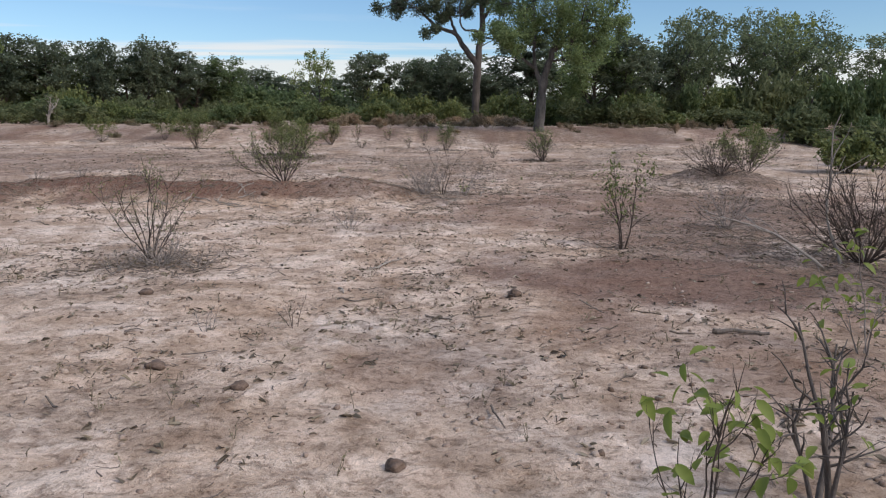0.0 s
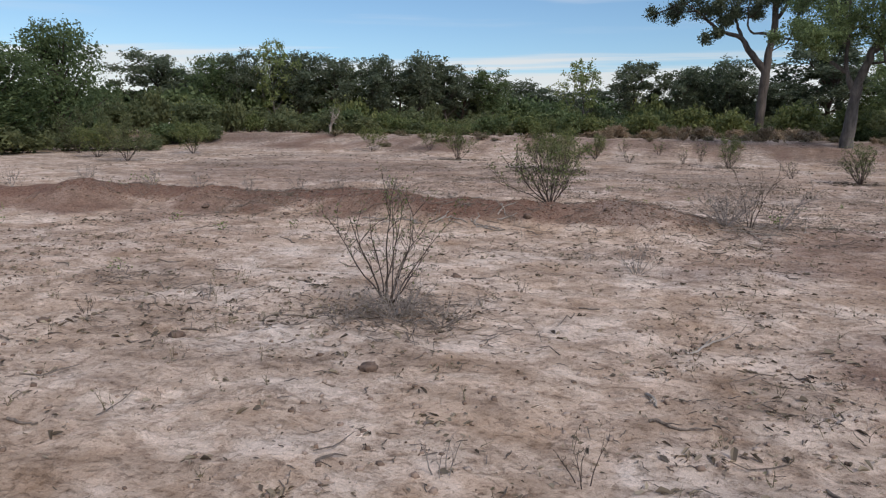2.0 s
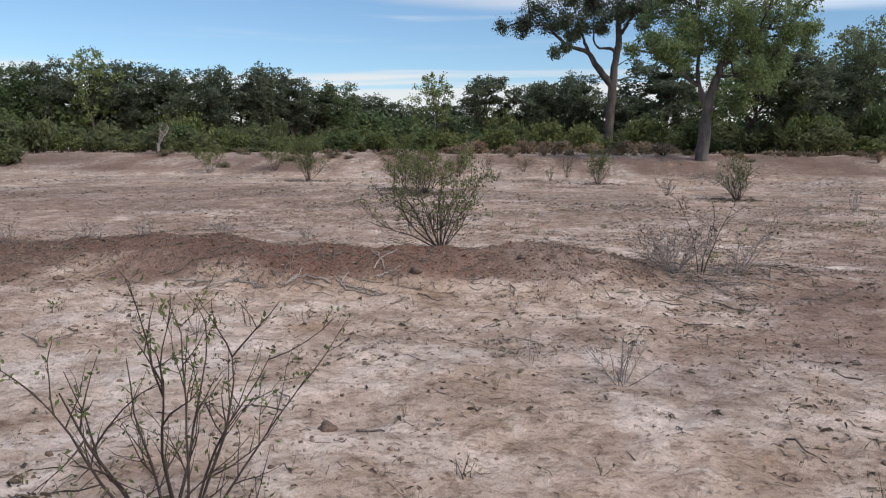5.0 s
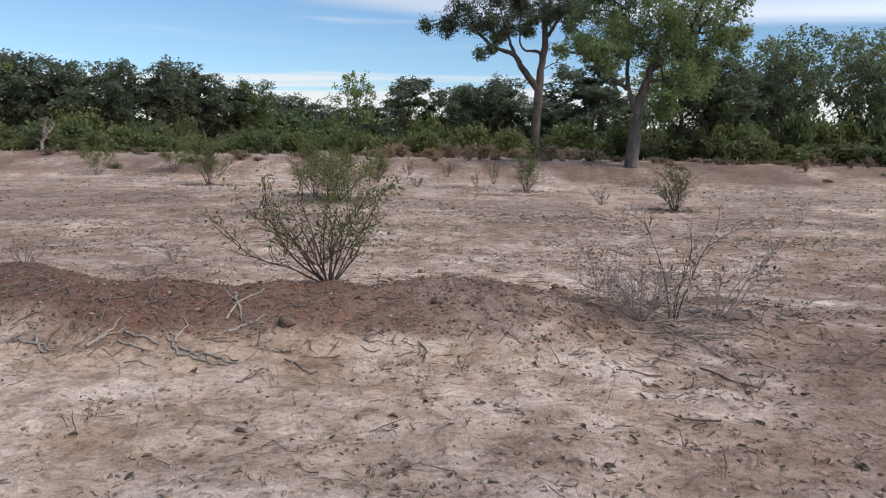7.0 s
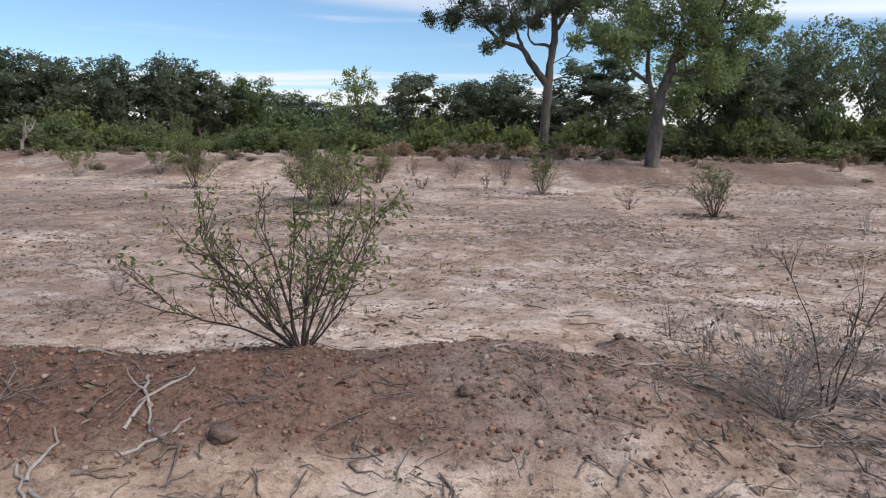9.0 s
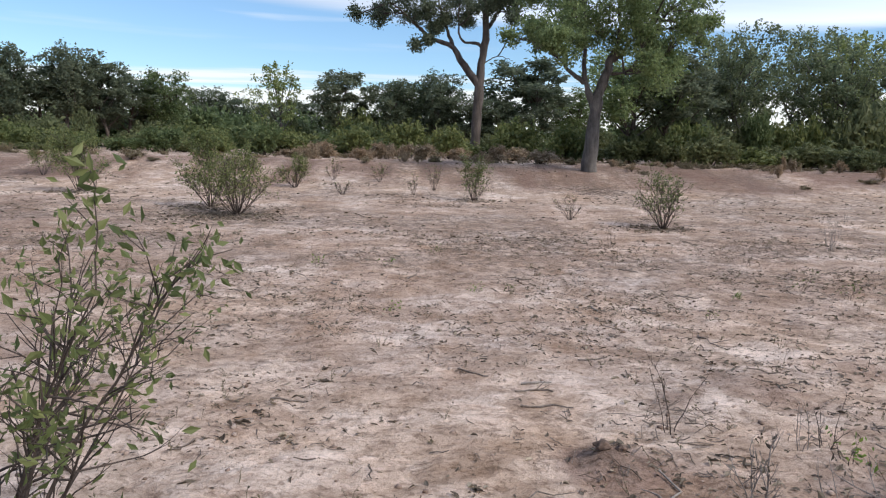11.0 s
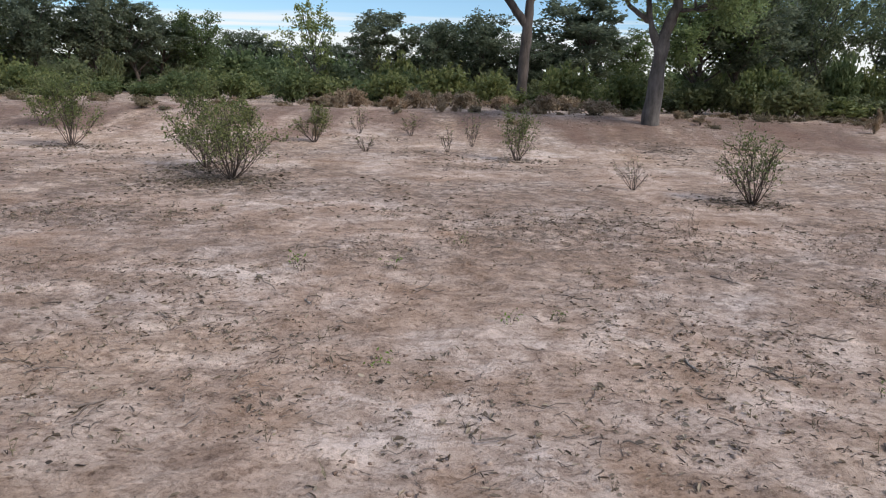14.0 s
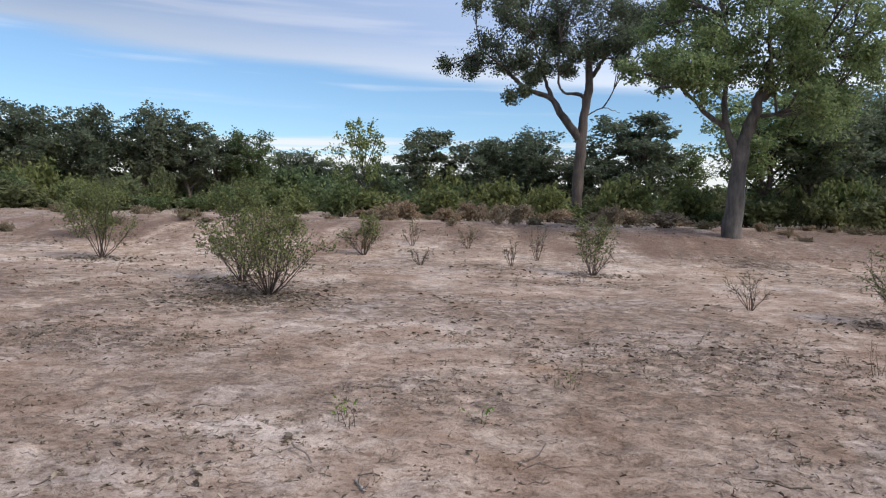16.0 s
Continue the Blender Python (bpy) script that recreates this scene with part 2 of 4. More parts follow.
LEAF_RUST = leaf_material("rusty_leaf", (0.24, 0.17, 0.12), (0.34, 0.245, 0.175), (0.42, 0.32, 0.23), 0.35)


# ---- geometry helpers ----
class Geo:
    """Collects vertices and quads and makes one mesh of them."""

    def __init__(self):
        self.v, self.f, self.n = [], [], 0

    def add(self, v, f):
        self.v.append(np.asarray(v, float))
        self.f.append(np.asarray(f, int) + self.n)
        self.n += len(v)

    def mesh(self, name, mat, smooth_faces=False):
        me = bpy.data.meshes.new(name)
        if self.n:
            v, f = np.concatenate(self.v), np.concatenate(self.f)
            me.vertices.add(len(v))
            me.vertices.foreach_set("co", v.ravel())
            me.loops.add(f.size)
            me.loops.foreach_set("vertex_index", f.ravel())
            me.polygons.add(len(f))
            me.polygons.foreach_set("loop_start", np.arange(len(f)) * 4)
            me.polygons.foreach_set("loop_total", np.full(len(f), 4))
            me.polygons.foreach_set("use_smooth", np.full(len(f), smooth_faces))
            me.update(calc_edges=True)
        me.materials.append(mat)
        return me


def part(name, geo, mat, parent, label="", smooth_faces=True):
    ob = new(name, geo.mesh(name, mat, smooth_faces))
    ob.parent = parent
    return tagged(ob, label)


def tube(geo, pts, radii, n=5):
    pts = np.asarray(pts, float)
    d = np.gradient(pts, axis=0)
    d /= np.linalg.norm(d, axis=1)[:, None] + 1e-9
    ref = np.array([0.31, 0.95, 0.07]) if abs(d[0][2]) > 0.5 else np.array([0.05, 0.02, 1.0])
    a = np.cross(d, ref)
    a /= np.linalg.norm(a, axis=1)[:, None] + 1e-9
    b = np.cross(d, a)
    ang = np.linspace(0, 2 * np.pi, n, endpoint=False)
    r = np.asarray(radii, float)[:, None, None]
    rings = pts[:, None, :] + r * (np.cos(ang)[None, :, None] * a[:, None, :] + np.sin(ang)[None, :, None] * b[:, None, :])
    k = len(pts)
    i, j = np.meshgrid(np.arange(k - 1), np.arange(n), indexing="ij")
    q = np.stack([i * n + j, i * n + (j + 1) % n, (i + 1) * n + (j + 1) % n, (i + 1) * n + j], -1).reshape(-1, 4)
    geo.add(rings.reshape(-1, 3), q)


def curve_pts(rng, start, direction, length, n, bend=0.15, lift=0.0):
    p, d = np.array(start, float), np.array(direction, float)
    d /= np.linalg.norm(d)
    out = [p.copy()]
    for _ in range(n):
        d = d + rng.normal(0, bend, 3) + np.array([0, 0, lift])
        d /= np.linalg.norm(d)
        p = p + d * length / n
        out.append(p.copy())
    return np.array(out)


def leaves(geo, centres, rng, size, aspect=0.45, up=0.3, droop=0.0):
    """Folded lozenge leaves at the centres."""
    c = np.asarray(centres, float)
    k = len(c)
    if not k:
        return
    d = rng.normal(0, 1, (k, 3)) + np.array([0, 0, up - droop])
    d /= np.linalg.norm(d, axis=1)[:, None]
    s = np.cross(d, rng.normal(0, 1, (k, 3)))
    s /= np.linalg.norm(s, axis=1)[:, None] + 1e-9
    nrm = np.cross(d, s)
    ln = (size * rng.uniform(0.6, 1.3, k))[:, None]
    w = ln * aspect * 0.5
    mid = c + d * ln * 0.45
    v = np.stack([c, mid + s * w + nrm * w * 0.35, c + d * ln, mid - s * w + nrm * w * 0.35], 1).reshape(-1, 3)
    geo.add(v, np.arange(4 * k).reshape(-1, 4))


# ---- ground ----
def smoothstep(a, b, v):
    t = np.clip((v - a) / (b - a), 0, 1)
    return t * t * (3 - 2 * t)


def lattice(x, y, seed):
    xi, yi = np.floor(x).astype(np.int64), np.floor(y).astype(np.int64)
    fx, fy = x - xi, y - yi
    fx, fy = fx * fx * (3 - 2 * fx), fy * fy * (3 - 2 * fy)

    def h(a, b):
        n = (a * 374761393 + b * 668265263 + seed * 974634777) & 0xFFFFFFFF
        n = ((n ^ (n >> 13)) * 1274126177) & 0xFFFFFFFF
        return ((n ^ (n >> 16)) & 0xFFFF) / 65535.0

    return (h(xi, yi) * (1 - fx) + h(xi + 1, yi) * fx) * (1 - fy) + (h(xi, yi + 1) * (1 - fx) + h(xi + 1, yi + 1) * fx) * fy


def fbm(x, y, scale, octaves, seed):
    total, amp, norm = 0.0, 1.0, 0.0
    for o in range(octaves):
        total = total + amp * lattice(x * scale, y * scale, seed + o)
        norm += amp
        amp *= 0.5
        scale *= 2.03
    return total / norm - 0.5


def berm_line(x):
    return 14.55 + 0.22 * np.sin(0.55 * x + 0.6) + 0.12 * np.sin(1.7 * x) - 0.28 * (np.sqrt((x + 9) ** 2 + 1.5) - (x + 9)) * (1 - smoothstep(-5, 0, x))


def berm(x, y):
    d = y - berm_line(x)
    along = smoothstep(-26, -14, x) * (0.82 + 0.18 * smoothstep(-9, -5.5, x)) * ((1 - smoothstep(-2.2, 0.8, x)) * 0.75 + 0.25 * (1 - smoothstep(4, 7, x)))
    return along * np.where(d < 0, smoothstep(-1.35, -0.05, d), 1 - smoothstep(0.1, 1.5, d))


# low heaps of dug earth: x, y, radius, height
LUMPS = [(-9.6, 13.5, 0.5, 0.22), (-8.4, 13.3, 0.35, 0.14), (-6.6, 13.8, 0.5, 0.12), (-11.6, 12.3, 0.7, 0.25), (-13.3, 11.2, 0.8, 0.25), (-0.76, 16.35, 0.15, 0.09), (7.4, 19.6, 1.5, 0.55), (2.2, 13.4, 0.7, 0.12)]


def height(x, y):
    x, y = np.asarray(x, float), np.asarray(y, float)
    z = np.interp(y, [-50, 0, 14, 19.5, 22, 24, 28, 34, 37, 39.5, 42.0, 46, 60, 75, 120, 400], [0, 0, 0.0, -0.10, -0.08, -0.02, 0.11, 0.33, 0.44, 0.75, 1.40, 1.52, 1.62, 1.9, 2.6, 3.0])
    b = berm(x, y)
    near = np.exp(-((x + 1) ** 2 + (y - 16) ** 2) / 900)
    z = z + b * (1 + 0.08 * (1 - smoothstep(-6.5, -4.5, x)) * smoothstep(-14, -11, x)) * (0.40 + 0.26 * fbm(x, y, 1.1, 5, 5))
    for cx, cy, r, k in LUMPS:
        z = z + k * np.exp(-((x - cx) ** 2 + (y - cy) ** 2) / (r * r))
    z = z + 0.06 * fbm(x, y, 0.45, 3, 11) + near * (0.075 * fbm(x, y, 2.2, 4, 21) + 0.05 * fbm(x, y, 6.5, 2, 31))
    return z


def hz(x, y):
    return float(height(np.array([x]), np.array([y]))[0])


def spread(lo, hi, step, far, grow=1.22):
    mid = list(np.arange(lo, hi, step))
    s, v, up = step, mid[-1], []
    while v < far:
        s *= grow
        v += s
        up.append(v)
    s, v, down = step, mid[0], []
    while v > -far:
        s *= grow
        v -= s
        down.append(v)
    return np.array(down[::-1] + mid + up)


# places where leaf litter and dead twigs gather: x, y, radius, strength
# entries below shrubs also put their soft shade into the soil colour
LITTER = [(5.0, 6.5, 1.6, 0.9), (4.2, 9.6, 1.8, 0.6), (7.2, 12.5, 2.6, 0.6), (3.2, 11.6, 1.4, 0.5), (-2.8, 7.6, 1.0, 1.0), (-0.3, 14.3, 0.9, 0.85), (0.4, 14.6, 0.7, 0.7), (-6.2, 29.5, 1.3, 1.0), (-7.2, 31.2, 1.0, 0.8), (3.9, 28.9, 0.8, 0.7), (0.0, 34.6, 0.8, 0.6),
          (4.8, 37.6, 1.9, 0.9), (-2.5, 36.0, 1.5, 0.6), (2.5, 8.6, 0.9, 0.6), (4.6, 8.4, 1.5, 0.8), (4.6, 11.0, 1.0, 0.6), (-4.6, 6.6, 0.5, 0.5), (-3.2, 14.9, 0.8, 0.5), (-0.2, 17.0, 0.6, 0.5), (1.2, 16.2, 0.7, 0.5), (6.2, 9.5, 1.8, 0.8), (7.2, 18.9, 1.8, 0.9), (-5.6, 8.0, 1.0, 0.5), (-2.4, 11.6, 1.3, 0.3), (-8.5, 13.9, 1.4, 0.6), (-11.5, 13.6, 1.8, 0.6), (-5.8, 14.0, 1.0, 0.45), (-0.76, 16.35, 0.25, 0.7), (-1.6, 14.2, 0.8, 0.6)]
RED = [(5.0, 14.0, 6.5, 0.68), (1.5, 12.0, 2.6, 0.5), (4.3, 6.5, 2.8, 0.6), (-10.0, 18.5, 7.0, 0.42), (-15.0, 27.0, 10.0, 0.48), (-7.0, 25.0, 6.0, 0.32), (0.0, 27.0, 12.0, 0.26), (-8.0, 9.5, 3.0, 0.2), (-0.76, 16.3, 0.4, 0.7), (2.4, 7.0, 2.1, 0.85), (2.6, 4.6, 1.1, 0.45), (1.5, 5.4, 0.8, 0.4), (7.2, 19.2, 2.0, 0.6), (2.6, 40.4, 2.4, 0.75), (10.0, 40.2, 3.0, 0.6), (0.2, 4.4, 0.8, 0.3), (3.2, 9.4, 1.8, 0.65), (6.5, 12.5, 2.6, 0.75), (-9.5, 12.6, 1.6, 0.5), (-6.0, 17.5, 1.0, 0.6), (-16.0, 16.0, 4.0, 0.5), (2.0, 12.5, 1.4, 0.4)]


def build_ground():
    xs, ys = spread(-14, 7, 0.065, 2600, 1.16), spread(1.0, 26, 0.075, 2600, 1.13)
    X, Y = np.meshgrid(xs, ys)
    Z = height(X.ravel(), Y.ravel())
    g = Geo()
    nx, ny = len(xs), len(ys)
    i, j = np.meshgrid(np.arange(ny - 1), np.arange(nx - 1), indexing="ij")
    q = np.stack([i * nx + j, i * nx + j + 1, (i + 1) * nx + j + 1, (i + 1) * nx + j], -1).reshape(-1, 4)
    x, y = X.ravel(), Y.ravel()
    g.add(np.stack([x, y, Z], 1), q)
    me = g.mesh("ground", SOIL, True)
    n1 = fbm(x, y, 1.3, 5, 41)
    red = smoothstep(0.12, 0.55, berm(x, y) + 0.5 * n1) * 0.95 * (1 - smoothstep(-4.2, 0.5, x) * 0.55)
    for cx, cy, r, s in RED:
        red = np.maximum(red, s * smoothstep(0.0, 0.6, 1 - np.hypot(x - cx, y - cy) / r + 1.2 * n1))
    # red bank at the edge of the clearing
    bank = smoothstep(37.8, 39.6, y + 5 * fbm(x, y, 0.25, 3, 51)) * (1 - smoothstep(43.5, 47, y + 5 * fbm(x, y, 0.25, 3, 53)))
    red = np.maximum(red, bank * 0.85 * smoothstep(-0.28, 0.12, fbm(x, y, 0.9, 5, 57) + 0.10 * smoothstep(2, 12, x)))
    for cx, cy, r, k in LUMPS[:5]:
        red = np.maximum(red, 0.8 * smoothstep(0.0, 0.5, 1.1 - np.hypot(x - cx, y - cy) / (r * 1.6) + n1))
    lit = np.zeros_like(x)
    for cx, cy, r, s in LITTER:
        lit = np.maximum(lit, s * smoothstep(0.0, 0.7, 1 - np.hypot(x - cx, y - cy) / r + 1.4 * n1))
    lit = np.maximum(lit, 0.85 * smoothstep(44, 50, y + 6 * n1))
    lit = np.maximum(lit, (0.40 + 0.12 * smoothstep(15, 20, y)) * smoothstep(0.06 - 0.14 * smoothstep(15, 20, y), 0.30, fbm(x, y, 0.8, 5, 61)))
    lit = np.maximum(lit, 0.9 * smoothstep(17, 27, y) * smoothstep(-0.24, 0.14, fbm(x * 0.6, y, 0.7, 5, 66)))
    lit = np.maximum(lit, 0.5 * smoothstep(1.0, 5.0, x + 1.5 * n1) * (1 - smoothstep(22, 27, y)) * smoothstep(-0.25, 0.2, fbm(x, y, 1.1, 5, 71)))
    for name, val in (("red", red), ("litter", lit)):
        at = me.attributes.new(name, "FLOAT", "POINT")
        at.data.foreach_set("value", np.clip(val, 0, 1).astype(np.float32))
    return tagged(new("ground", me), "pale pinkish sandy bare soil with litter and a red berm", "ground", kind="structure")


build_ground()


# ---- shrubs ----
def broad_leaf():
    g = Geo()
    rows = []
    for t in np.linspace(0, 1, 7):
        w = 0.23 * math.sin(math.pi * t ** 0.8) ** 0.8 + 0.01
        z = -0.22 * t * t
        rows += [(-w, t, z + 0.35 * w), (0, t, z), (w, t, z + 0.35 * w)]
    q = [(3 * i + j, 3 * i + j + 1, 3 * i + j + 4, 3 * i + j + 3) for i in range(6) for j in (0, 1)]
    g.add(rows, q)
    return g.mesh("leaf", LEAF_BRIGHT_ONE, True)


BROAD_LEAF = broad_leaf()



def shrub(name, x, y, tall, wide, stems, leaf_n, seed, stem_mat, leaf_mat, leaf_size, label, category="shrub", group="", fan=1.0, twigs=9, thick=0.012, lean=(0, 0), base=None, single=False):
    """Stems that rise from one foot and branch, with leaves on the outer twigs."""
    rng = np.random.default_rng(seed)
    foot = new(name)
    foot.location = (x, y, (hz(x, y) if base is None else base) - 0.02)
    tips = []
    for s in range(stems):
        a = 2 * math.pi * (s + rng.uniform(-0.3, 0.3)) / stems
        # each stem aims at a place on a rounded outline
        out = rng.random() if s else 0.05
        reach = wide * 0.46 * fan * math.sqrt(out)
        top = tall * 0.92 * (1 - 0.55 * out ** 1.4) * rng.uniform(0.78, 1.04)
        d = np.array([math.cos(a) * reach + lean[0] * tall, math.sin(a) * reach + lean[1] * tall, top])
        ln = float(np.linalg.norm(d))
        d = d / ln
        low_stem = 1 - d[2]
        r0 = thick * rng.uniform(0.7, 1.2)
        g = Geo()
        p = curve_pts(rng, (math.cos(a) * 0.03, math.sin(a) * 0.03, 0), d, ln, 8, 0.10, 0.02 + 0.07 * low_stem)
        tube(g, p, np.linspace(r0, r0 * 0.25, 9), 5)
        for _ in range(twigs):
            k = rng.integers(2, 8)
            t = p[k] + (p[k + 1] - p[k]) * rng.random()
            td = (p[k + 1] - p[k]) / np.linalg.norm(p[k + 1] - p[k]) + rng.normal(0, 0.55, 3)
            q = curve_pts(rng, t, td, ln * rng.uniform(0.18, 0.42), 4, 0.16, 0.06)
            tube(g, q, np.linspace(r0 * 0.45, r0 * 0.12, 5), 4)
            tips.append(q[1:])
            for _ in range(2):
                k2 = rng.integers(1, 4)
                q2 = curve_pts(rng, q[k2], (q[k2 + 1] - q[k2]) * 8 + rng.normal(0, 0.6, 3) * 0.5, ln * rng.uniform(0.08, 0.2), 3, 0.2, 0.05)
                tube(g, q2, np.linspace(r0 * 0.28, r0 * 0.1, 4), 3)
                tips.append(q2[1:])
        tips.append(p[6:])
        part("stem", g, stem_mat, foot)
    if leaf_n:
        pool = np.concatenate(tips)
        weight = np.clip(pool[:, 2] / tall, 0.02, 1) ** 1.6
        pick = pool[rng.choice(len(pool), leaf_n, p=weight / weight.sum())] + rng.normal(0, leaf_size * 0.7, (leaf_n, 3))
        if single:
            for c in pick:
                ob = new("leaf", BROAD_LEAF)
                ob.parent = foot
                k = leaf_size * rng.uniform(0.6, 1.25)
                ob.matrix_basis = Matrix.Translation(c) @ pose(0, 0, 0, rng.uniform(-70, 35), rng.uniform(-40, 40), rng.uniform(0, 360)) @ Matrix.Diagonal((k, k, k, 1))
        else:
            g = Geo()
            leaves(g, pick, rng, leaf_size)
            part("foliage", g, leaf_mat, foot, smooth_faces=False)
    return tagged(foot, label, category, group)


S = LEAF_SHRUB
OPEN = "shrubs on the clearing"
shrub("shrub", -3.02, 7.92, 1.10, 1.4, 10, 620, 1, STEM, S, 0.026, "leggy bare-stemmed shrub with sparse tiny yellow-green leaves", thick=0.009, twigs=7, fan=1.0)
shrub("shrub", -3.17, 14.80, 1.25, 1.9, 14, 1500, 22, STEM, S, 0.048, "wide many-stemmed shrub with green top growing on red berm", thick=0.0115, twigs=12, fan=0.95, lean=(-0.05, 0.0))
shrub("shrub", -12.3, 34.9, 1.9, 2.0, 14, 3200, 3, STEM, S, 0.075, "green many-stemmed shrub on bare sand", group=OPEN, fan=1.0)
shrub("shrub", 3.83, 28.8, 1.40, 1.7, 17, 1500, 4, STEM, S, 0.055, "rounded many-stemmed shrub with few green leaves", group=OPEN, fan=1.0)
shrub("shrub", -0.10, 34.75, 1.25, 1.3, 11, 1300, 5, STEM, S, 0.065, "small green shrub on bare sand", group=OPEN, fan=1.0)
shrub("shrub", -6.2, 29.8, 1.55, 2.4, 22, 3800, 6, STEM, S, 0.06, "dense dome-shaped green shrub with dark litter below", group=OPEN, fan=1.0)
shrub("shrub", -7.3, 31.4, 1.80, 1.8, 15, 3600, 7, STEM, S, 0.065, "tall green shrub beside a dome-shaped one", group=OPEN, fan=1.0)
shrub("shrub", -6.1, 37.4, 1.15, 1.3, 11, 1300, 8, STEM, S, 0.065, "small green shrub on bare sand", group=OPEN)
shrub("shrub", 1.90, 30.0, 0.65, 0.9, 8, 60, 9, STEM, S, 0.04, "low nearly leafless twiggy shrub", group=OPEN, thick=0.008)
for i, (x, y, t, w, n) in enumerate([(-3.3, 39.2, 0.9, 0.7, 90), (-1.3, 37.6, 0.95, 0.8, 90), (-2.0, 36.4, 0.75, 0.6, 30), (-5.0, 39.3, 0.9, 0.7, 90), (-4.3, 35.7, 0.4, 1.2, 30), (-18.5, 38.0, 1.7, 2.2, 2600), (-15.5, 39.0, 1.4, 2.0, 2000)]):
    shrub("shrub", x, y, t, w, 8, n, 20 + i, STEM, S, 0.065, "small dry twiggy shrub far out on the sand" if n < 100 else "green shrub near the clearing's edge", group=OPEN, thick=0.009)
shrub("dry_bush", -2.72, 7.45, 0.26, 1.1, 16, 60, 52, STEM_GREY, LEAF_DRY, 0.03, "low mat of grey dead twigs below a shrub", "bush", thick=0.005, twigs=9)
# dry grey bush past the end of the berm
shrub("dry_bush", -0.25, 14.3, 0.62, 1.2, 18, 160, 40, STEM_GREY, LEAF_DRY, 0.035, "grey dead twiggy bush with curled dry leaves", "bush", thick=0.006, twigs=13, fan=1.1)
shrub("dry_bush", 0.10, 14.55, 1.12, 0.5, 4, 60, 48, STEM, LEAF_DRY, 0.045, "upright dark stalks with shrivelled seed heads", "bush", thick=0.009, twigs=5)
shrub("dry_bush", 0.55, 14.6, 0.95, 0.7, 4, 50, 41, STEM_GREY, LEAF_DRY, 0.045, "leaning grey dead shrub with few dry leaves", "bush", thick=0.012, twigs=5, lean=(0.35, 0.1))
shrub("shrub", 2.41, 8.75, 1.15, 0.75, 4, 420, 42, STEM, LEAF_SHRUB, 0.05, "upright thin shrub with dull green leaves", thick=0.010, twigs=8)
shrub("dry_bush", 4.4, 10.7, 0.75, 1.1, 18, 120, 43, STEM_GREY, LEAF_DRY, 0.04, "low dry brown twiggy bush", "bush", thick=0.006, twigs=12)
shrub("dry_bush", 4.9, 8.0, 1.15, 1.9, 24, 220, 49, STEM, LEAF_DRY, 0.04, "tangled grey brushwood of dead thorny stems", "bush", thick=0.010, twigs=12, fan=1.0)
shrub("dry_bush", 7.2, 18.7, 0.75, 2.4, 28, 500, 51, STEM, LEAF_DRY, 0.06, "dark heap of dead brushwood on turned earth", "bush", thick=0.009, twigs=10, fan=1.3)
shrub("shrub", 9.9, 23.6, 1.5, 2.8, 14, 4500, 45, STEM, LEAF_SHRUB, 0.07, "spreading yellow-green shrub at the clearing's side")
shrub("sapling", 1.22, 2.38, 0.80, 0.46, 8, 85, 46, STEM, LEAF_BRIGHT, 0.078, "knee-high sapling with bright broad green leaves", "plant", twigs=4, thick=0.006, single=True)
shrub("sapling", 1.80, 2.75, 0.88, 0.42, 4, 26, 47, STEM_DARK, LEAF_BRIGHT, 0.062, "dark grey twiggy sapling with a few green leaves", "plant", twigs=8, thick=0.016, single=True)
shrub("sapling", 3.05, 4.7, 0.84, 0.45, 5, 60, 50, STEM_GREY, LEAF_BRIGHT, 0.085, "leafy young sprig rising from brushwood", "plant", twigs=4, thick=0.006, single=True)

# seedlings and dry stalks standing in the sand: x, y, height
GREENLINGS = [(3.4, 21.98, 0.35), (-2.29, 23.38, 0.17), (-3.37, 23.29, 0.18), (-1.5, 24.52, 0.16), (-2.1, 20.58, 0.10), (-1.08, 21.64, 0.14), (-0.63, 21.85, 0.12), (2.33, 21.59, 0.13), (4.66, 21.29, 0.55), (3.79, 21.5, 0.3),
              (-8.61, 11.57, 0.17), (-7.29, 11.05, 0.15), (-6.43, 11.64, 0.17), (-10.72, 10.04, 0.27), (-12.44, 14.21, 0.35), (-16.62, 19.52, 0.45), (0.61, 16.38, 0.22), (-6.41, 8.21, 0.14), (1.44, 20.28, 0.12), (-13.8, 15.4, 0.45), (-14.3, 16.6, 0.45), (-13.2, 15.9, 0.35), (0.59, 15.9, 0.24)]
for i, (x, y, t) in enumerate(GREENLINGS):
    shrub("seedling", x, y, t, t * 1.3, 4, 26, 400 + i, STEM, LEAF_BRIGHT if i % 3 else LEAF_SHRUB, 0.028 + 0.06 * t, "tiny green seedling in sandy soil", "plant", "seedlings on the sand", twigs=2, thick=0.003)
STALKS = [(3.65, 24.12, 0.22), (0.4, 22.22, 0.2), (-0.23, 16.87, 0.58), (0.48, 16.61, 0.43), (0.62, 16.6, 0.4), (-3.06, 12.59, 0.34), (-1.79, 13.01, 0.12), (-4.67, 11.12, 0.41), (-3.94, 11.75, 0.22), (-1.79, 10.84, 0.22), (-4.43, 11.61, 0.3),
          (-0.41, 26.62, 0.36), (1.77, 25.67, 0.5), (-8.94, 29.29, 0.21), (-3.27, 23.14, 0.18), (-4.62, 7.47, 0.24), (-5.12, 6.62, 0.2), (-1.42, 5.14, 0.26), (-0.84, 5.32, 0.28), (-4.53, 7.37, 0.24), (-2.05, 8.8, 0.14), (-2.31, 9.41, 0.12)]
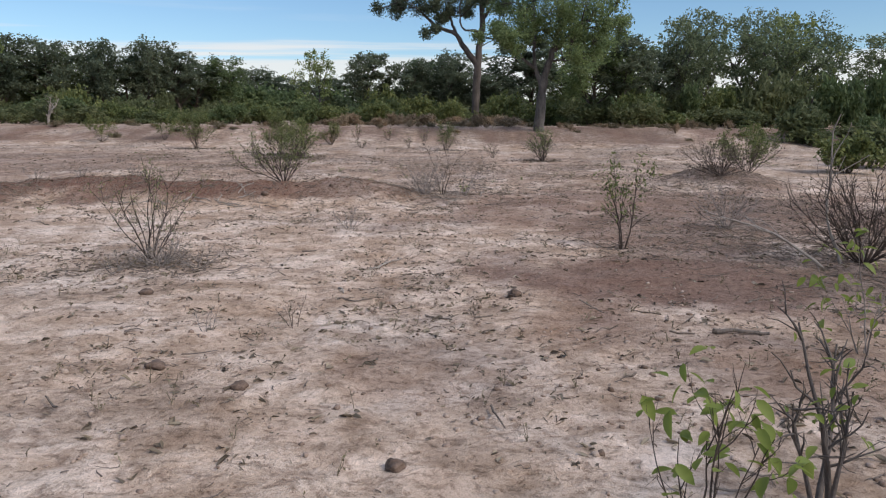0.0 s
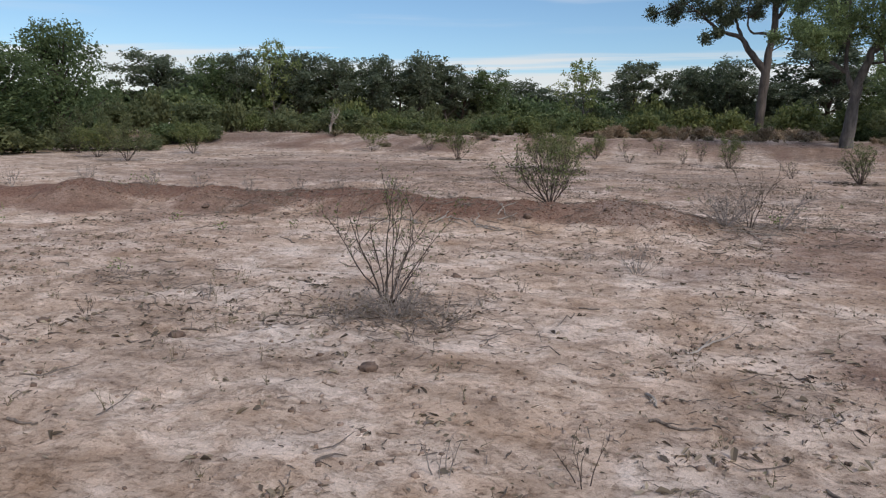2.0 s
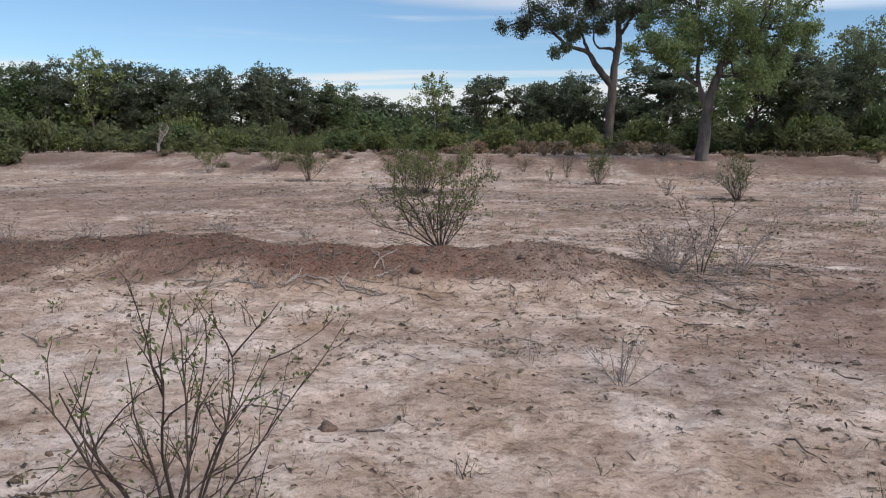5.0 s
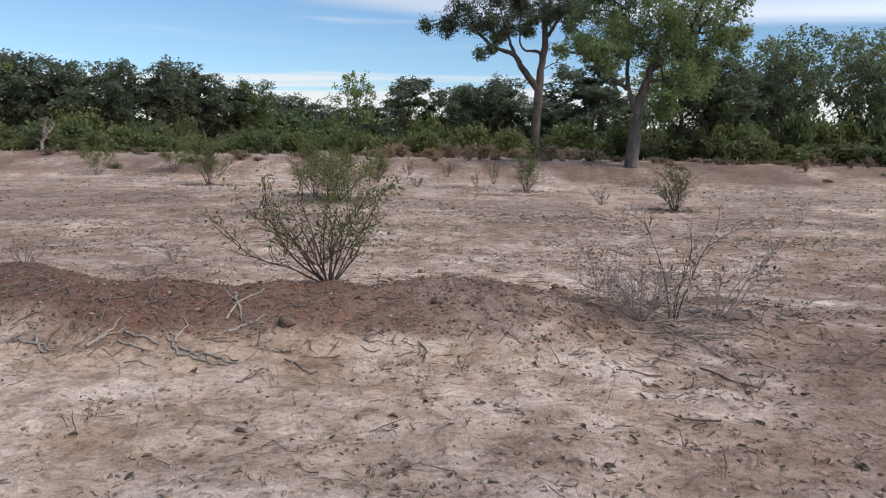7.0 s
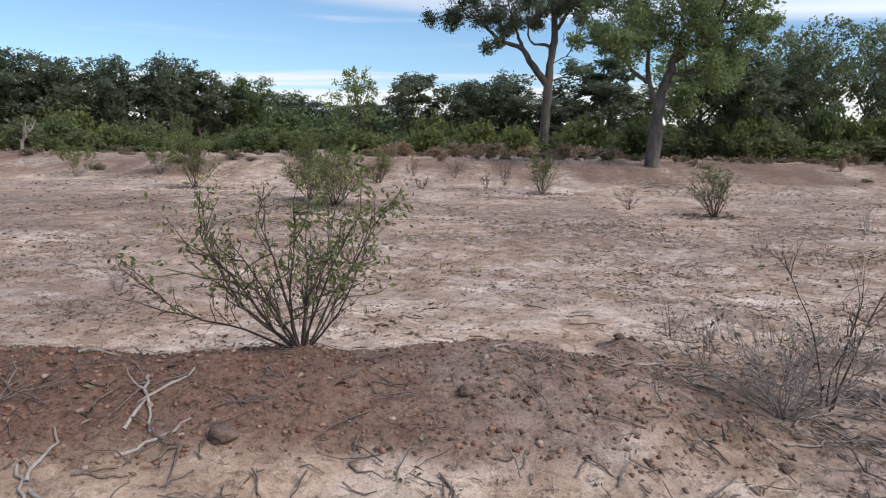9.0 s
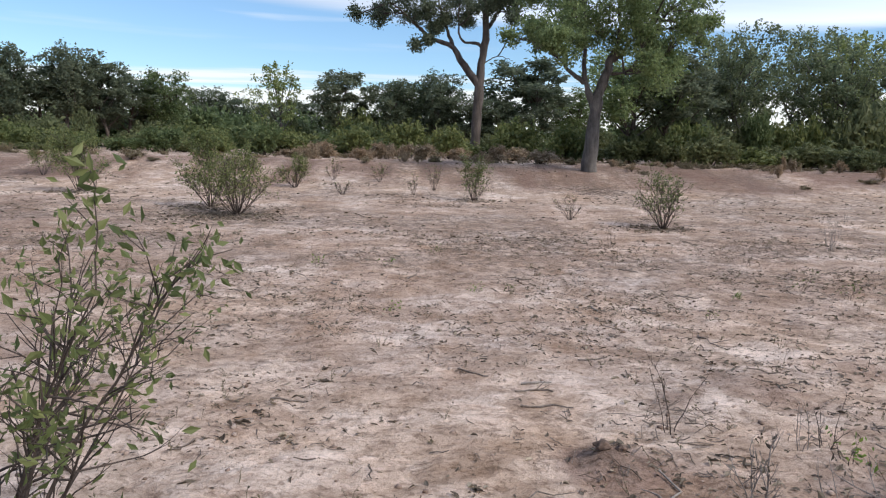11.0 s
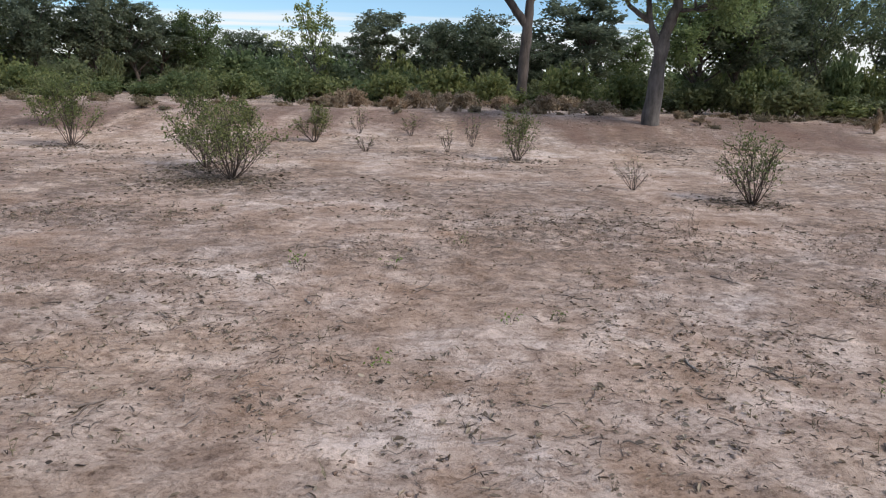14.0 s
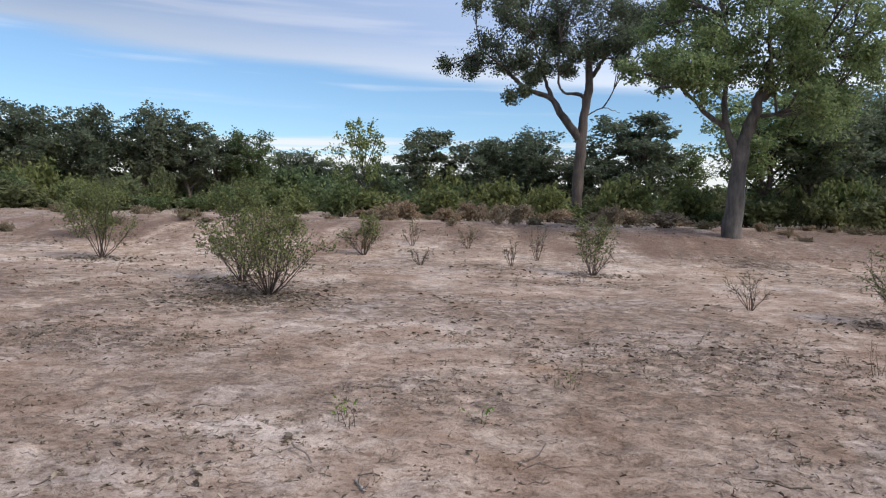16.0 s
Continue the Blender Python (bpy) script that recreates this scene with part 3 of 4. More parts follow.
for i, (x, y, t) in enumerate(STALKS):
    shrub("dry_stalk", x, y, t, t * 0.9, 4, 12, 450 + i, STEM_GREY if i % 2 else STEM, LEAF_DRY, 0.03, "thin dry stalk with shrivelled leaves", "plant", "dry stalks on the sand", twigs=3, thick=0.0035)
for i, (x, y, t, w) in enumerate([(-1.18, 10.47, 0.45, 0.62), (6.13, 25.9, 0.78, 0.7), (-6.38, 18.45, 0.28, 0.6), (-12.2, 26.6, 0.33, 0.5), (-0.51, 33.2, 0.37, 0.5), (-0.3, 15.6, 0.5, 0.3), (0.9, 15.9, 0.35, 0.6), (-2.75, 7.5, 0.22, 0.9), (-2.35, 7.55, 0.2, 1.0), (-3.1, 7.2, 0.15, 0.8), (-8.2, 14.6, 0.3, 0.7), (-9.1, 14.2, 0.35, 0.8), (-10.0, 13.8, 0.3, 0.8), (-10.9, 13.5, 0.35, 0.7), (-12.0, 12.9, 0.4, 0.9), (-7.2, 14.4, 0.25, 0.6), (-13.2, 12.2, 0.4, 0.9), (-6.2, 14.7, 0.28, 0.6)]):
    shrub("dry_bush", x, y, t, w, 5 if 15 < y < 17 else 10, 40, 480 + i, STEM_GREY, LEAF_DRY, 0.032, "low grey twiggy dead bush on sand", "bush", "dead bushes on the sand", twigs=7, thick=0.005, fan=0.9)


# ---- trees ----
def crown_leaves(g, rng, clumps, per, size, flat=0.75, spread_f=0.55):
    """clumps: centre and radius; leaves lie in small tufts near the shell."""
    for c, r in clumps:
        tufts = max(4, per // 14)
        d = rng.normal(0, 1, (tufts, 3))
        d /= np.linalg.norm(d, axis=1)[:, None]
        rad = r * np.clip(np.abs(rng.normal(0.66, 0.30, (tufts, 1))), 0, 1.12)
        t = np.array(c) + d * rad * np.array([1, 1, flat])
        idx = rng.integers(0, tufts, per)
        leaves(g, t[idx] + rng.normal(0, 0.04 + r * 0.11, (per, 3)), rng, size, 0.58, 0.1)


def tree_meshes(seed, tall, wide, trunk_r, clear, leaf_n, leaf_size, bark, leaf, clump_n=16, lobes=1.0):
    """A free-grown tree as two meshes: trunk with limbs, and crown."""
    rng = np.random.default_rng(seed)
    g, cl = Geo(), []
    p = curve_pts(rng, (0, 0, -0.3), (rng.normal(0, 0.06), rng.normal(0, 0.06), 1), tall * 0.75, 9, 0.07, 0.03)
    tube(g, p, np.linspace(trunk_r, trunk_r * 0.25, 10), 8)
    mid_z, rz = tall * (1 + clear) / 2, tall * (1 - clear) / 2
    for k in range(clump_n):
        a = k * 2.4 + rng.uniform(-0.5, 0.5)
        e = -0.55 + 1.5 * (k + 0.5) / clump_n
        reach = wide * 0.42 * math.cos(max(-0.2, e) * 1.25) * rng.uniform(0.55, 1.05) * lobes
        end = np.array([math.cos(a) * reach, math.sin(a) * reach, mid_z + rz * 0.85 * math.sin(e * 1.45) * rng.uniform(0.85, 1.0)])
        i = int(min(7, max(2, (end[2] / tall - 0.22) * 11)))
        q = np.array([p[i], p[i] * 0.5 + end * 0.5 + rng.normal(0, 0.15, 3) + np.array([0, 0, -0.1 * reach]), end])
        fine = np.array([(1 - s) ** 2 * q[0] + 2 * s * (1 - s) * q[1] + s * s * q[2] for s in np.linspace(0, 1, 6)])
        tube(g, fine, np.linspace(trunk_r * 0.35, 0.02, 6), 5)
        cl.append((end, wide * rng.uniform(0.13, 0.21)))
        cl.append((fine[3] + rng.normal(0, 0.2, 3), wide * rng.uniform(0.10, 0.16)))
    lg = Geo()
    crown_leaves(lg, rng, cl, leaf_n // len(cl), leaf_size)
    return g.mesh("trunk", bark, True), lg.mesh("crown", leaf)


def tree(name, meshes, x, y, scale, turn, label, category="tree", group=""):
    foot = new(name)
    foot.location, foot.rotation_euler, foot.scale = (x, y, hz(x, y)), (0, 0, turn), scale
    for n, me in zip(("trunk", "crown"), meshes):
        ob = new(n, me)
        ob.parent = foot
    return tagged(foot, label, category, group)


KINDS = [tree_meshes(101, 10, 6.5, 0.20, 0.22, 9500, 0.27, BARK_DARK, LEAF_DARK_HAZE, 18),
         tree_meshes(102, 10, 5.5, 0.18, 0.28, 8600, 0.27, BARK_DARK, LEAF_DARK_HAZE, 15),
         tree_meshes(103, 10, 7.5, 0.20, 0.18, 9800, 0.27, BARK_DARK, LEAF_FRESH, 20),
         tree_meshes(104, 10, 6.0, 0.17, 0.32, 8500, 0.25, BARK_DARK, LEAF_DARK_HAZE, 13, 1.15)]
PALE = tree_meshes(105, 8, 5.0, 0.14, 0.25, 2600, 0.24, BARK, LEAF_PALE, 15, 1.1)
OPEN_GREEN = tree_meshes(107, 9, 7.0, 0.20, 0.30, 11500, 0.22, BARK_DARK, LEAF_TREE_LIT, 18, 1.1)
THIN = [tree_meshes(108, 10, 6.0, 0.15, 0.30, 5200, 0.25, BARK, LEAF_GREY_HAZE, 15, 1.15), tree_meshes(109, 10, 6.5, 0.16, 0.20, 6200, 0.25, BARK, LEAF_GREY_HAZE, 18, 1.1)]
GREEN = tree_meshes(106, 9, 7.5, 0.22, 0.16, 14000, 0.22, BARK_DARK, LEAF_FRESH, 26)

# far trees: x, y, height over the ground, crown width
WEST = [(-53.2, 58.1, 8.2, 7.0), (-45.6, 58.2, 7.8, 5.2), (-43.3, 59.9, 8.0, 4.8), (-40.5, 64.4, 8.4, 6.2), (-37.6, 66.1, 8.2, 6.0), (-33.2, 68.5, 8.2, 5.2), (-29.6, 70.3, 8.5, 5.4), (-27.0, 71.6, 7.6, 4.4), (-23.9, 75.4, 7.3, 4.8)]
NORTH = [(-27.6, 100.5, 7.2, 7.5), (-24.7, 101.2, 6.2, 6.5), (-20.0, 100.0, 5.6, 7.5), (-15.0, 98.0, 5.8, 7.0), (-9.0, 78.7, 7.6, 5.8), (-3.8, 79.0, 6.8, 5.8), (-0.4, 79.0, 7.6, 5.6), (-2.3, 82.9, 7.2, 6.5), (7.7, 77.1, 9.0, 8.0), (12.4, 81.3, 6.8, 6.0), (2.5, 77.5, 5.4, 5.6), (5.0, 75.5, 5.0, 6.0)]
EAST = [(21.5, 67.6, 8.4, 6.0), (22.7, 69.2, 9.6, 6.5), (27.0, 64.8, 9.4, 6.5), (30.1, 62.9, 8.8, 6.0), (19.1, 57.2, 8.4, 5.5), (23.6, 57.7, 8.2, 6.4), (27.3, 56.0, 6.8, 6.0), (31.5, 54.5, 6.4, 6.0), (37.0, 52.0, 7.0, 7.0), (42.0, 48.0, 7.0, 7.0)]
rng = np.random.default_rng(77)
WEST += [((a[0] + c[0]) / 2 - 1.6 + rng.uniform(-0.6, 0.6), (a[1] + c[1]) / 2 + 2.4, min(a[2], c[2]) * rng.uniform(0.74, 0.9), 6.4) for a, c in zip(WEST[:-1], WEST[1:])]
rng = np.random.default_rng(7)
for rows in (WEST, NORTH, EAST):
    for x, y, t, w in rows:
        k = int(rng.integers(0, 4))
        nat = (6.5, 5.5, 7.5, 6.0)[k] * 0.86
        tree("tree", THIN[k % 2] if rows is EAST else KINDS[k], x, y, (w / nat, w / nat, t / (10.7 if rows is WEST else 10.1 if rows is NORTH else 9.6)), rng.uniform(0, 6.28), "dark green broadleaf tree in the far treeline", group="trees round the clearing")
tree("tree", GREEN, -38.1, 29.7, (1.15, 1.15, 0.68), 0.3, "broad fresh-green leafy tree above scrub")
tree("tree", GREEN, -38.0, 34.8, (0.85, 0.85, 0.85), 2.1, "tall fresh-green leafy tree above scrub")
tree("tree", OPEN_GREEN, 10.35, 53.8, (1.12, 1.05, 0.74), 1.3, "dense dark-stemmed green tree behind a thick leaning one")
tree("tree", KINDS[1], 12.6, 53.6, (1.05, 1.05, 0.67), 0.9, "tall dense dark green tree behind a thick leaning one")
tree("tree", KINDS[0], 16.6, 58.5, (0.9, 0.9, 0.6), 2.9, "broad dark green tree with low crown above scrub")
tree("tree", PALE, 27.5, 60.5, (1.2, 1.2, 1.15), 2.5, "sparse greyish-green tree above dense scrub")
tree("tree", PALE, -41.0, 61.5, (1.0, 1.0, 1.1), 1.9, "thin-crowned greyish tree in the treeline")
tree("tree", PALE, -12.2, 65.0, (0.9, 0.9, 0.82), 0.5, "sparse pale yellow-green tree against the sky")


def hero_tree(name, x, y, trunk, trunk_r, limbs, clumps, per, size, seed, bark, leaf, label):
    rng = np.random.default_rng(seed)
    clumps = [((cx, rng.normal(-0.4, 1.3), cz), cr * 1.12) for cx, cz, cr in clumps]
    clumps += [((c[0] + rng.normal(0, r * 0.9), c[1] + rng.normal(0, r * 0.9), c[2] + rng.normal(0, r * 0.7)), r * 0.72) for c, r in clumps for _ in range(2)]
    foot = new(name)
    foot.location = (x, y, hz(x, y) - 0.15)

    def smooth_line(pts, n):
        pts = np.array(pts, float)
        s = np.linspace(0, len(pts) - 1, n)
        out = np.stack([np.interp(s, np.arange(len(pts)), pts[:, i]) for i in range(3)], 1)
        for _ in range(2):
            out[1:-1] = 0.25 * out[:-2] + 0.5 * out[1:-1] + 0.25 * out[2:]
        return out + np.concatenate([[np.zeros(3)], rng.normal(0, 0.025, (n - 1, 3))])

    g = Geo()
    p = smooth_line(trunk, 16)
    r = np.linspace(trunk_r, trunk_r * 0.6, 16)
    r *= rng.normal(1, 0.075, 16)
    r[0] *= 1.25
    r[1] *= 1.08
    tube(g, p, r, 12)
    part("trunk", g, bark, foot)
    ends = []
    for pts, r0 in limbs:
        g = Geo()
        q = smooth_line(pts, 14)
        tube(g, q, np.linspace(r0, r0 * 0.3, 14) * rng.normal(1, 0.08, 14), 8)
        ends += [q[k] for k in (6, 8, 10, 12, 13)]
        part("limb", g, bark, foot)
    ends = np.array(ends)
    g, lg = Geo(), Geo()
    for c, rad in clumps:
        c = np.array(c, float)
        e = ends[np.argmin(np.linalg.norm(ends - c, axis=1) + 0.6 * (ends[:, 2] > c[2]))]
        m = (e + c) / 2 + rng.normal(0, 0.12, 3) * np.linalg.norm(c - e)
        q = np.array([(1 - s) ** 2 * e + 2 * s * (1 - s) * m + s * s * c for s in np.linspace(0, 1, 7)])
        tube(g, q, np.linspace(0.055, 0.015, 7), 5)
        for _ in range(5):
            d = rng.normal(0, 1, 3)
            t = c + d / np.linalg.norm(d) * rad * rng.uniform(0.5, 0.95)
            tube(g, np.array([q[3], (q[4] + t) / 2, t]), [0.022, 0.014, 0.006], 4)
    part("twig", g, bark, foot)
    crown_leaves(lg, rng, clumps, per, size, 0.8)
    part("crown", lg, leaf, foot, smooth_faces=False)
    return tagged(foot, label, "tree")


hero_tree("tree", 2.38, 61.9, [(-0.4, 0, 0), (-0.35, 0, 2.6), (-0.2, 0, 5.2), (-0.1, 0, 7.2), (0.2, 0, 8.6), (0.0, 0, 10.8)], 0.36,
          [([(-0.3, 0, 5.2), (-1.4, 0, 6.5), (-2.1, 0.1, 7.8), (-3.6, 0.2, 8.1), (-4.8, 0.2, 9.2)], 0.27), ([(-2.1, 0.1, 7.7), (-2.7, 0.3, 9.2), (-3.3, 0.2, 11.2)], 0.14),
           ([(0.0, 0, 7.6), (-0.6, -0.2, 8.0), (-1.4, -0.3, 7.8), (-1.8, -0.3, 8.7), (-1.7, -0.2, 11.0)], 0.13), ([(0.1, 0, 8.6), (1.0, 0.2, 10.2), (2.4, 0.2, 11.6)], 0.15), ([(0.0, 0, 6.6), (1.1, 0, 7.2), (2.0, 0.1, 6.8)], 0.045), ([(-3.6, 0.2, 8.1), (-5.0, -0.3, 9.4), (-6.4, -0.3, 10.4)], 0.12)],
          [(-7.4, 10.3, 0.9), (-6.2, 10.8, 1.0), (-4.8, 12.6, 0.9), (-5.3, 13.2, 0.7), (-3.9, 11.5, 1.2), (-4.6, 9.6, 0.8), (-4.5, 7.6, 0.5), (-2.6, 10.2, 1.2), (-2.6, 12.6, 1.2), (-1.6, 13.5, 1.3), (-0.2, 13.2, 1.3), (1.0, 12.3, 1.2), (2.6, 12.5, 0.9),
           (4.0, 12.8, 0.8), (2.8, 11.5, 0.7), (0.0, 11.3, 1.1), (-1.2, 11.4, 1.0), (1.4, 11.0, 0.9), (1.7, 9.7, 0.6), (0.3, 10.0, 0.8), (-1.3, 9.8, 0.7), (-3.2, 8.9, 0.6), (-2.4, 14.6, 1.0), (-0.3, 14.8, 1.1)],
          740, 0.165, 201, BARK_BROWN, LEAF_DARK_HAZE, "tall grey-trunked tree with forked limbs and open dark crown")
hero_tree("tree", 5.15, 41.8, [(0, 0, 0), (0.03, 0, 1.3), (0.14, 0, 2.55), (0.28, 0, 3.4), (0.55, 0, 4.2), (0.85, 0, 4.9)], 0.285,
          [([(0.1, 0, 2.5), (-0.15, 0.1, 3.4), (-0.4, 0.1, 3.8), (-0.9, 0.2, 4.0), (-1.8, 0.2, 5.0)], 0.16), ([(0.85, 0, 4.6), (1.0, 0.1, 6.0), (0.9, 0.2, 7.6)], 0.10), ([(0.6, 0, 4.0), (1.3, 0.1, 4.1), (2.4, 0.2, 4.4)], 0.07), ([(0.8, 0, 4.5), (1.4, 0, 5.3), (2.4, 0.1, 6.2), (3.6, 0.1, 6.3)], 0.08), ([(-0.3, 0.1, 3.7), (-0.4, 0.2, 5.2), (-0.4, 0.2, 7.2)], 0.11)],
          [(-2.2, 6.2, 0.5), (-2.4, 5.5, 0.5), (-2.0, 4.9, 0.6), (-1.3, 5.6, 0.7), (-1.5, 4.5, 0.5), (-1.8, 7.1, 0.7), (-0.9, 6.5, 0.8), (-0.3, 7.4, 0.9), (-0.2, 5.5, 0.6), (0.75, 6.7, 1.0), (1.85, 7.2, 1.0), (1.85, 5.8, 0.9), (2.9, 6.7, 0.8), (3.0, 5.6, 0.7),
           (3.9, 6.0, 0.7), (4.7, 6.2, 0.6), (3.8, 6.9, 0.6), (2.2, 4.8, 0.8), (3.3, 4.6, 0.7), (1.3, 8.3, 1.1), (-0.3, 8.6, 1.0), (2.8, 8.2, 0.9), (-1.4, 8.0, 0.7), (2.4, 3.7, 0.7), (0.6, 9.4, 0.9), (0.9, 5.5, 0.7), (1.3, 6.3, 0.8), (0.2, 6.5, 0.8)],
          500, 0.135, 202, BARK, LEAF_TREE_LIT, "thick leaning-trunked tree with dense green crown")

# ---- scrub belt under the trees ----
def dome_mesh(seed, leaf, n, size):
    r = np.random.default_rng(seed)
    g, cl, s = Geo(), [], Geo()
    for _ in range(11):
        a, d = r.uniform(0, 6.28), r.uniform(0, 0.75)
        cl.append(((math.cos(a) * d, math.sin(a) * d, r.uniform(0.35, 0.8)), r.uniform(0.25, 0.42)))
        tube(s, curve_pts(r, (0, 0, -0.1), (math.cos(a) * d, math.sin(a) * d, 0.7), 0.8, 4, 0.1), np.linspace(0.02, 0.006, 5), 4)
    crown_leaves(g, r, cl, n // 11, size, 0.85)
    return s.mesh("stem", STEM, True), g.mesh("foliage", leaf)


DOMES = [dome_mesh(300, LEAF_SCRUB, 2200, 0.14), dome_mesh(301, LEAF_SCRUB, 1900, 0.14), dome_mesh(302, LEAF_FRESH, 2200, 0.14), dome_mesh(303, LEAF_SHRUB, 1500, 0.13)]


def scrub(x, y, wide, tall, k, label="dense green scrub bush at the clearing's edge"):
    foot = new("scrub_bush")
    foot.location, foot.rotation_euler, foot.scale = (x, y, hz(x, y) - 0.1 - 0.3 * max(0.0, tall - 2.2)), (0, 0, x * 7.3), (wide / 2, wide / 2, tall)
    for n, me in zip(("stem", "foliage"), DOMES[k]):
        ob = new(n, me)
        ob.parent = foot
    tagged(foot, label, "bush", "scrub round the clearing")


rng = np.random.default_rng(9)
for row, count in ((0, 58), (1, 54), (2, 50)):
    for i in range(count):
        az = -64 + 114 * (i + rng.uniform(-0.4, 0.4)) / (count - 1)
        edge = np.interp(az, [-62, -45, -30, -18, 0, 8, 25, 45], [44, 45, 49, 54, 58, 52, 44, 38])
        d = edge + 5.5 * row + rng.normal(0, 2.2)
        x, y = -1 + d * math.sin(radians(az)), 6 + d * math.cos(radians(az))
        if math.hypot(x - 5.15, y - 41.8) < 3.5:
            continue
        t = rng.uniform(1.0, 2.0) + row * rng.uniform(0.3, 0.9) + (row > 0) * (1.3 * smoothstep(8, 16, az) + 0.7 * smoothstep(-20, -32, az))
        scrub(x, y, rng.uniform(1.8, 5.2), float(t) * rng.uniform(0.6, 1.25) * float(1 - 0.25 * smoothstep(-8, -16, az)), int(rng.choice([0, 1, 2, 3], p=[0.35, 0.3, 0.15, 0.2])))
for x, y, w, t, k in [(13.5, 24.5, 3.0, 1.4, 3), (16.0, 27.0, 3.6, 1.7, 0), (18.5, 22.5, 3.6, 1.8, 1), (14.0, 19.0, 2.8, 1.2, 3), (20.5, 29.0, 4.0, 2.0, 2), (11.5, 15.0, 2.6, 1.1, 3), (23.0, 34.0, 4.5, 2.4, 0)]:
    scrub(x, y, w, t, k, "yellow-green scrub bush standing out on the sand")
for i, (x, y, t, w) in enumerate([(-25.7, 27.6, 1.9, 3.4), (-29.0, 29.0, 1.8, 3.2), (-33.0, 31.5, 2.2, 3.8), (-27.0, 33.5, 1.7, 3.0)]):
    shrub("shrub", x, y, t, w, 11, 3200, 860 + i, STEM, LEAF_SHRUB if i % 2 else LEAF_SCRUB, 0.10, "olive-green spreading shrub at the edge of the sand", group=OPEN, twigs=6, fan=0.9)
for x, y, w, t in [(-2.5, 57.0, 4.0, 2.4), (0.0, 56.0, 3.6, 2.0), (4.4, 57.5, 4.4, 2.8), (7.2, 55.5, 3.8, 2.2), (-6.0, 59.0, 4.2, 2.0), (-11.0, 60.0, 4.6, 1.6), (13.0, 51.5, 3.6, 2.6), (-15.5, 59.5, 4.4, 1.7)]:
    scrub(x, y, w, t, 3, "yellow-green bush below taller trees")
# thicket behind the belt
rng = np.random.default_rng(12)
for i in range(40):
    az = -60 + 100 * (i + rng.uniform(-0.4, 0.4)) / 39
    d = np.interp(az, [-60, -30, 0, 40], [60, 76, 88, 66]) + rng.uniform(-4, 6)
    scrub(-1 + d * math.sin(radians(az)), 6 + d * math.cos(radians(az)), rng.uniform(7, 10), rng.uniform(2.6, 4.6), 2, "tall dark green thicket behind the treeline")


DOMES.append(dome_mesh(304, LEAF_RUST, 1500, 0.12))
for i in range(22):
    x, y = rng.uniform(-8, 5), rng.uniform(44.5, 54)
    if math.hypot(x - 5.15, y - 41.8) > 1.5:
        scrub(x, y, rng.uniform(1.2, 2.6), rng.uniform(0.35, 0.9), 4, "low rust-brown dry bush on the bank")
for i in range(9):
    x = rng.uniform(-4, 18)
    scrub(x, 42.0 + rng.uniform(-1.0, 2.0), rng.uniform(0.4, 0.8), rng.uniform(0.3, 0.7), 4, "low rust-brown dry bush on the bank")

# brown undergrowth and dry tufts along the foot of the trees
DOMES.append(dome_mesh(305, LEAF_SPROUT, 1100, 0.12))
rng = np.random.default_rng(61)
for i in range(80):
    x = rng.uniform(-24, 21)
    y = 44.2 + 0.03 * abs(x) + rng.normal(0, 2.2)
    if math.hypot(x - 5.15, y - 41.8) > 0.9:
        k = 5 if rng.random() < 0.6 else 4
        scrub(x, y, rng.uniform(0.5, 1.4), rng.uniform(0.14, 0.42), k, "low brown dry undergrowth on the bank" if k == 5 else "low rust-brown dry bush on the bank")

# ---- litter, clods and fallen wood ----
def lay(geo, x, y, rng, size, lift=0.004, tilt=0.3):
    """Dry leaves and bark chips lying on the ground."""
    k = len(x)
    a = rng.uniform(0, 2 * np.pi, k)
    d = np.stack([np.cos(a), np.sin(a), rng.normal(0, tilt, k)], 1)
    s = np.stack([-np.sin(a), np.cos(a), rng.normal(0, tilt, k)], 1)
    ln = (size * np.minimum(np.exp(rng.normal(-0.15, 0.5, k)), 1.7))[:, None]
    w = ln * rng.uniform(0.05, 0.24, k)[:, None]
    c = np.stack([x, y, height(x, y) + lift], 1)
    up = np.array([0, 0, 1.0]) * ln * rng.uniform(0.02, 0.3, k)[:, None]
    j = rng.uniform(0.25, 1.5, (k, 4))
    ring = [c - d * ln * 0.5, c - d * ln * 0.2 + s * w * j[:, :1] + up, c + d * ln * 0.22 + s * w * 0.8 * j[:, 1:2] + up * 0.7, c + d * ln * 0.5, c + d * ln * 0.2 - s * w * j[:, 2:3] + up * 0.5, c - d * ln * 0.22 - s * w * 0.9 * j[:, 3:] + up * 0.8]
    base = 6 * np.arange(k)[:, None]
    geo.add(np.stack(ring, 1).reshape(-1, 3), np.concatenate([base + np.array([[0, 1, 2, 3]]), base + np.array([[0, 3, 4, 5]])]))


def lying_twigs(geo, x, y, rng, length, radius):
    for px, py in zip(x, y):
        ln, a = length * rng.uniform(0.3, 1.6), rng.uniform(0, 6.28)
        t = np.linspace(-0.5, 0.5, 4)
        bend = rng.normal(0, 0.05, 4) * ln
        qx = px + np.cos(a) * t * ln - np.sin(a) * bend
        qy = py + np.sin(a) * t * ln + np.cos(a) * bend
        qz = height(qx, qy) + radius + np.abs(rng.normal(0, 0.10 * ln, 4))
        tube(geo, np.stack([qx, qy, qz], 1), radius * rng.uniform(0.6, 1.5) * np.array([1, 0.95, 0.8, 0.5]), 3)


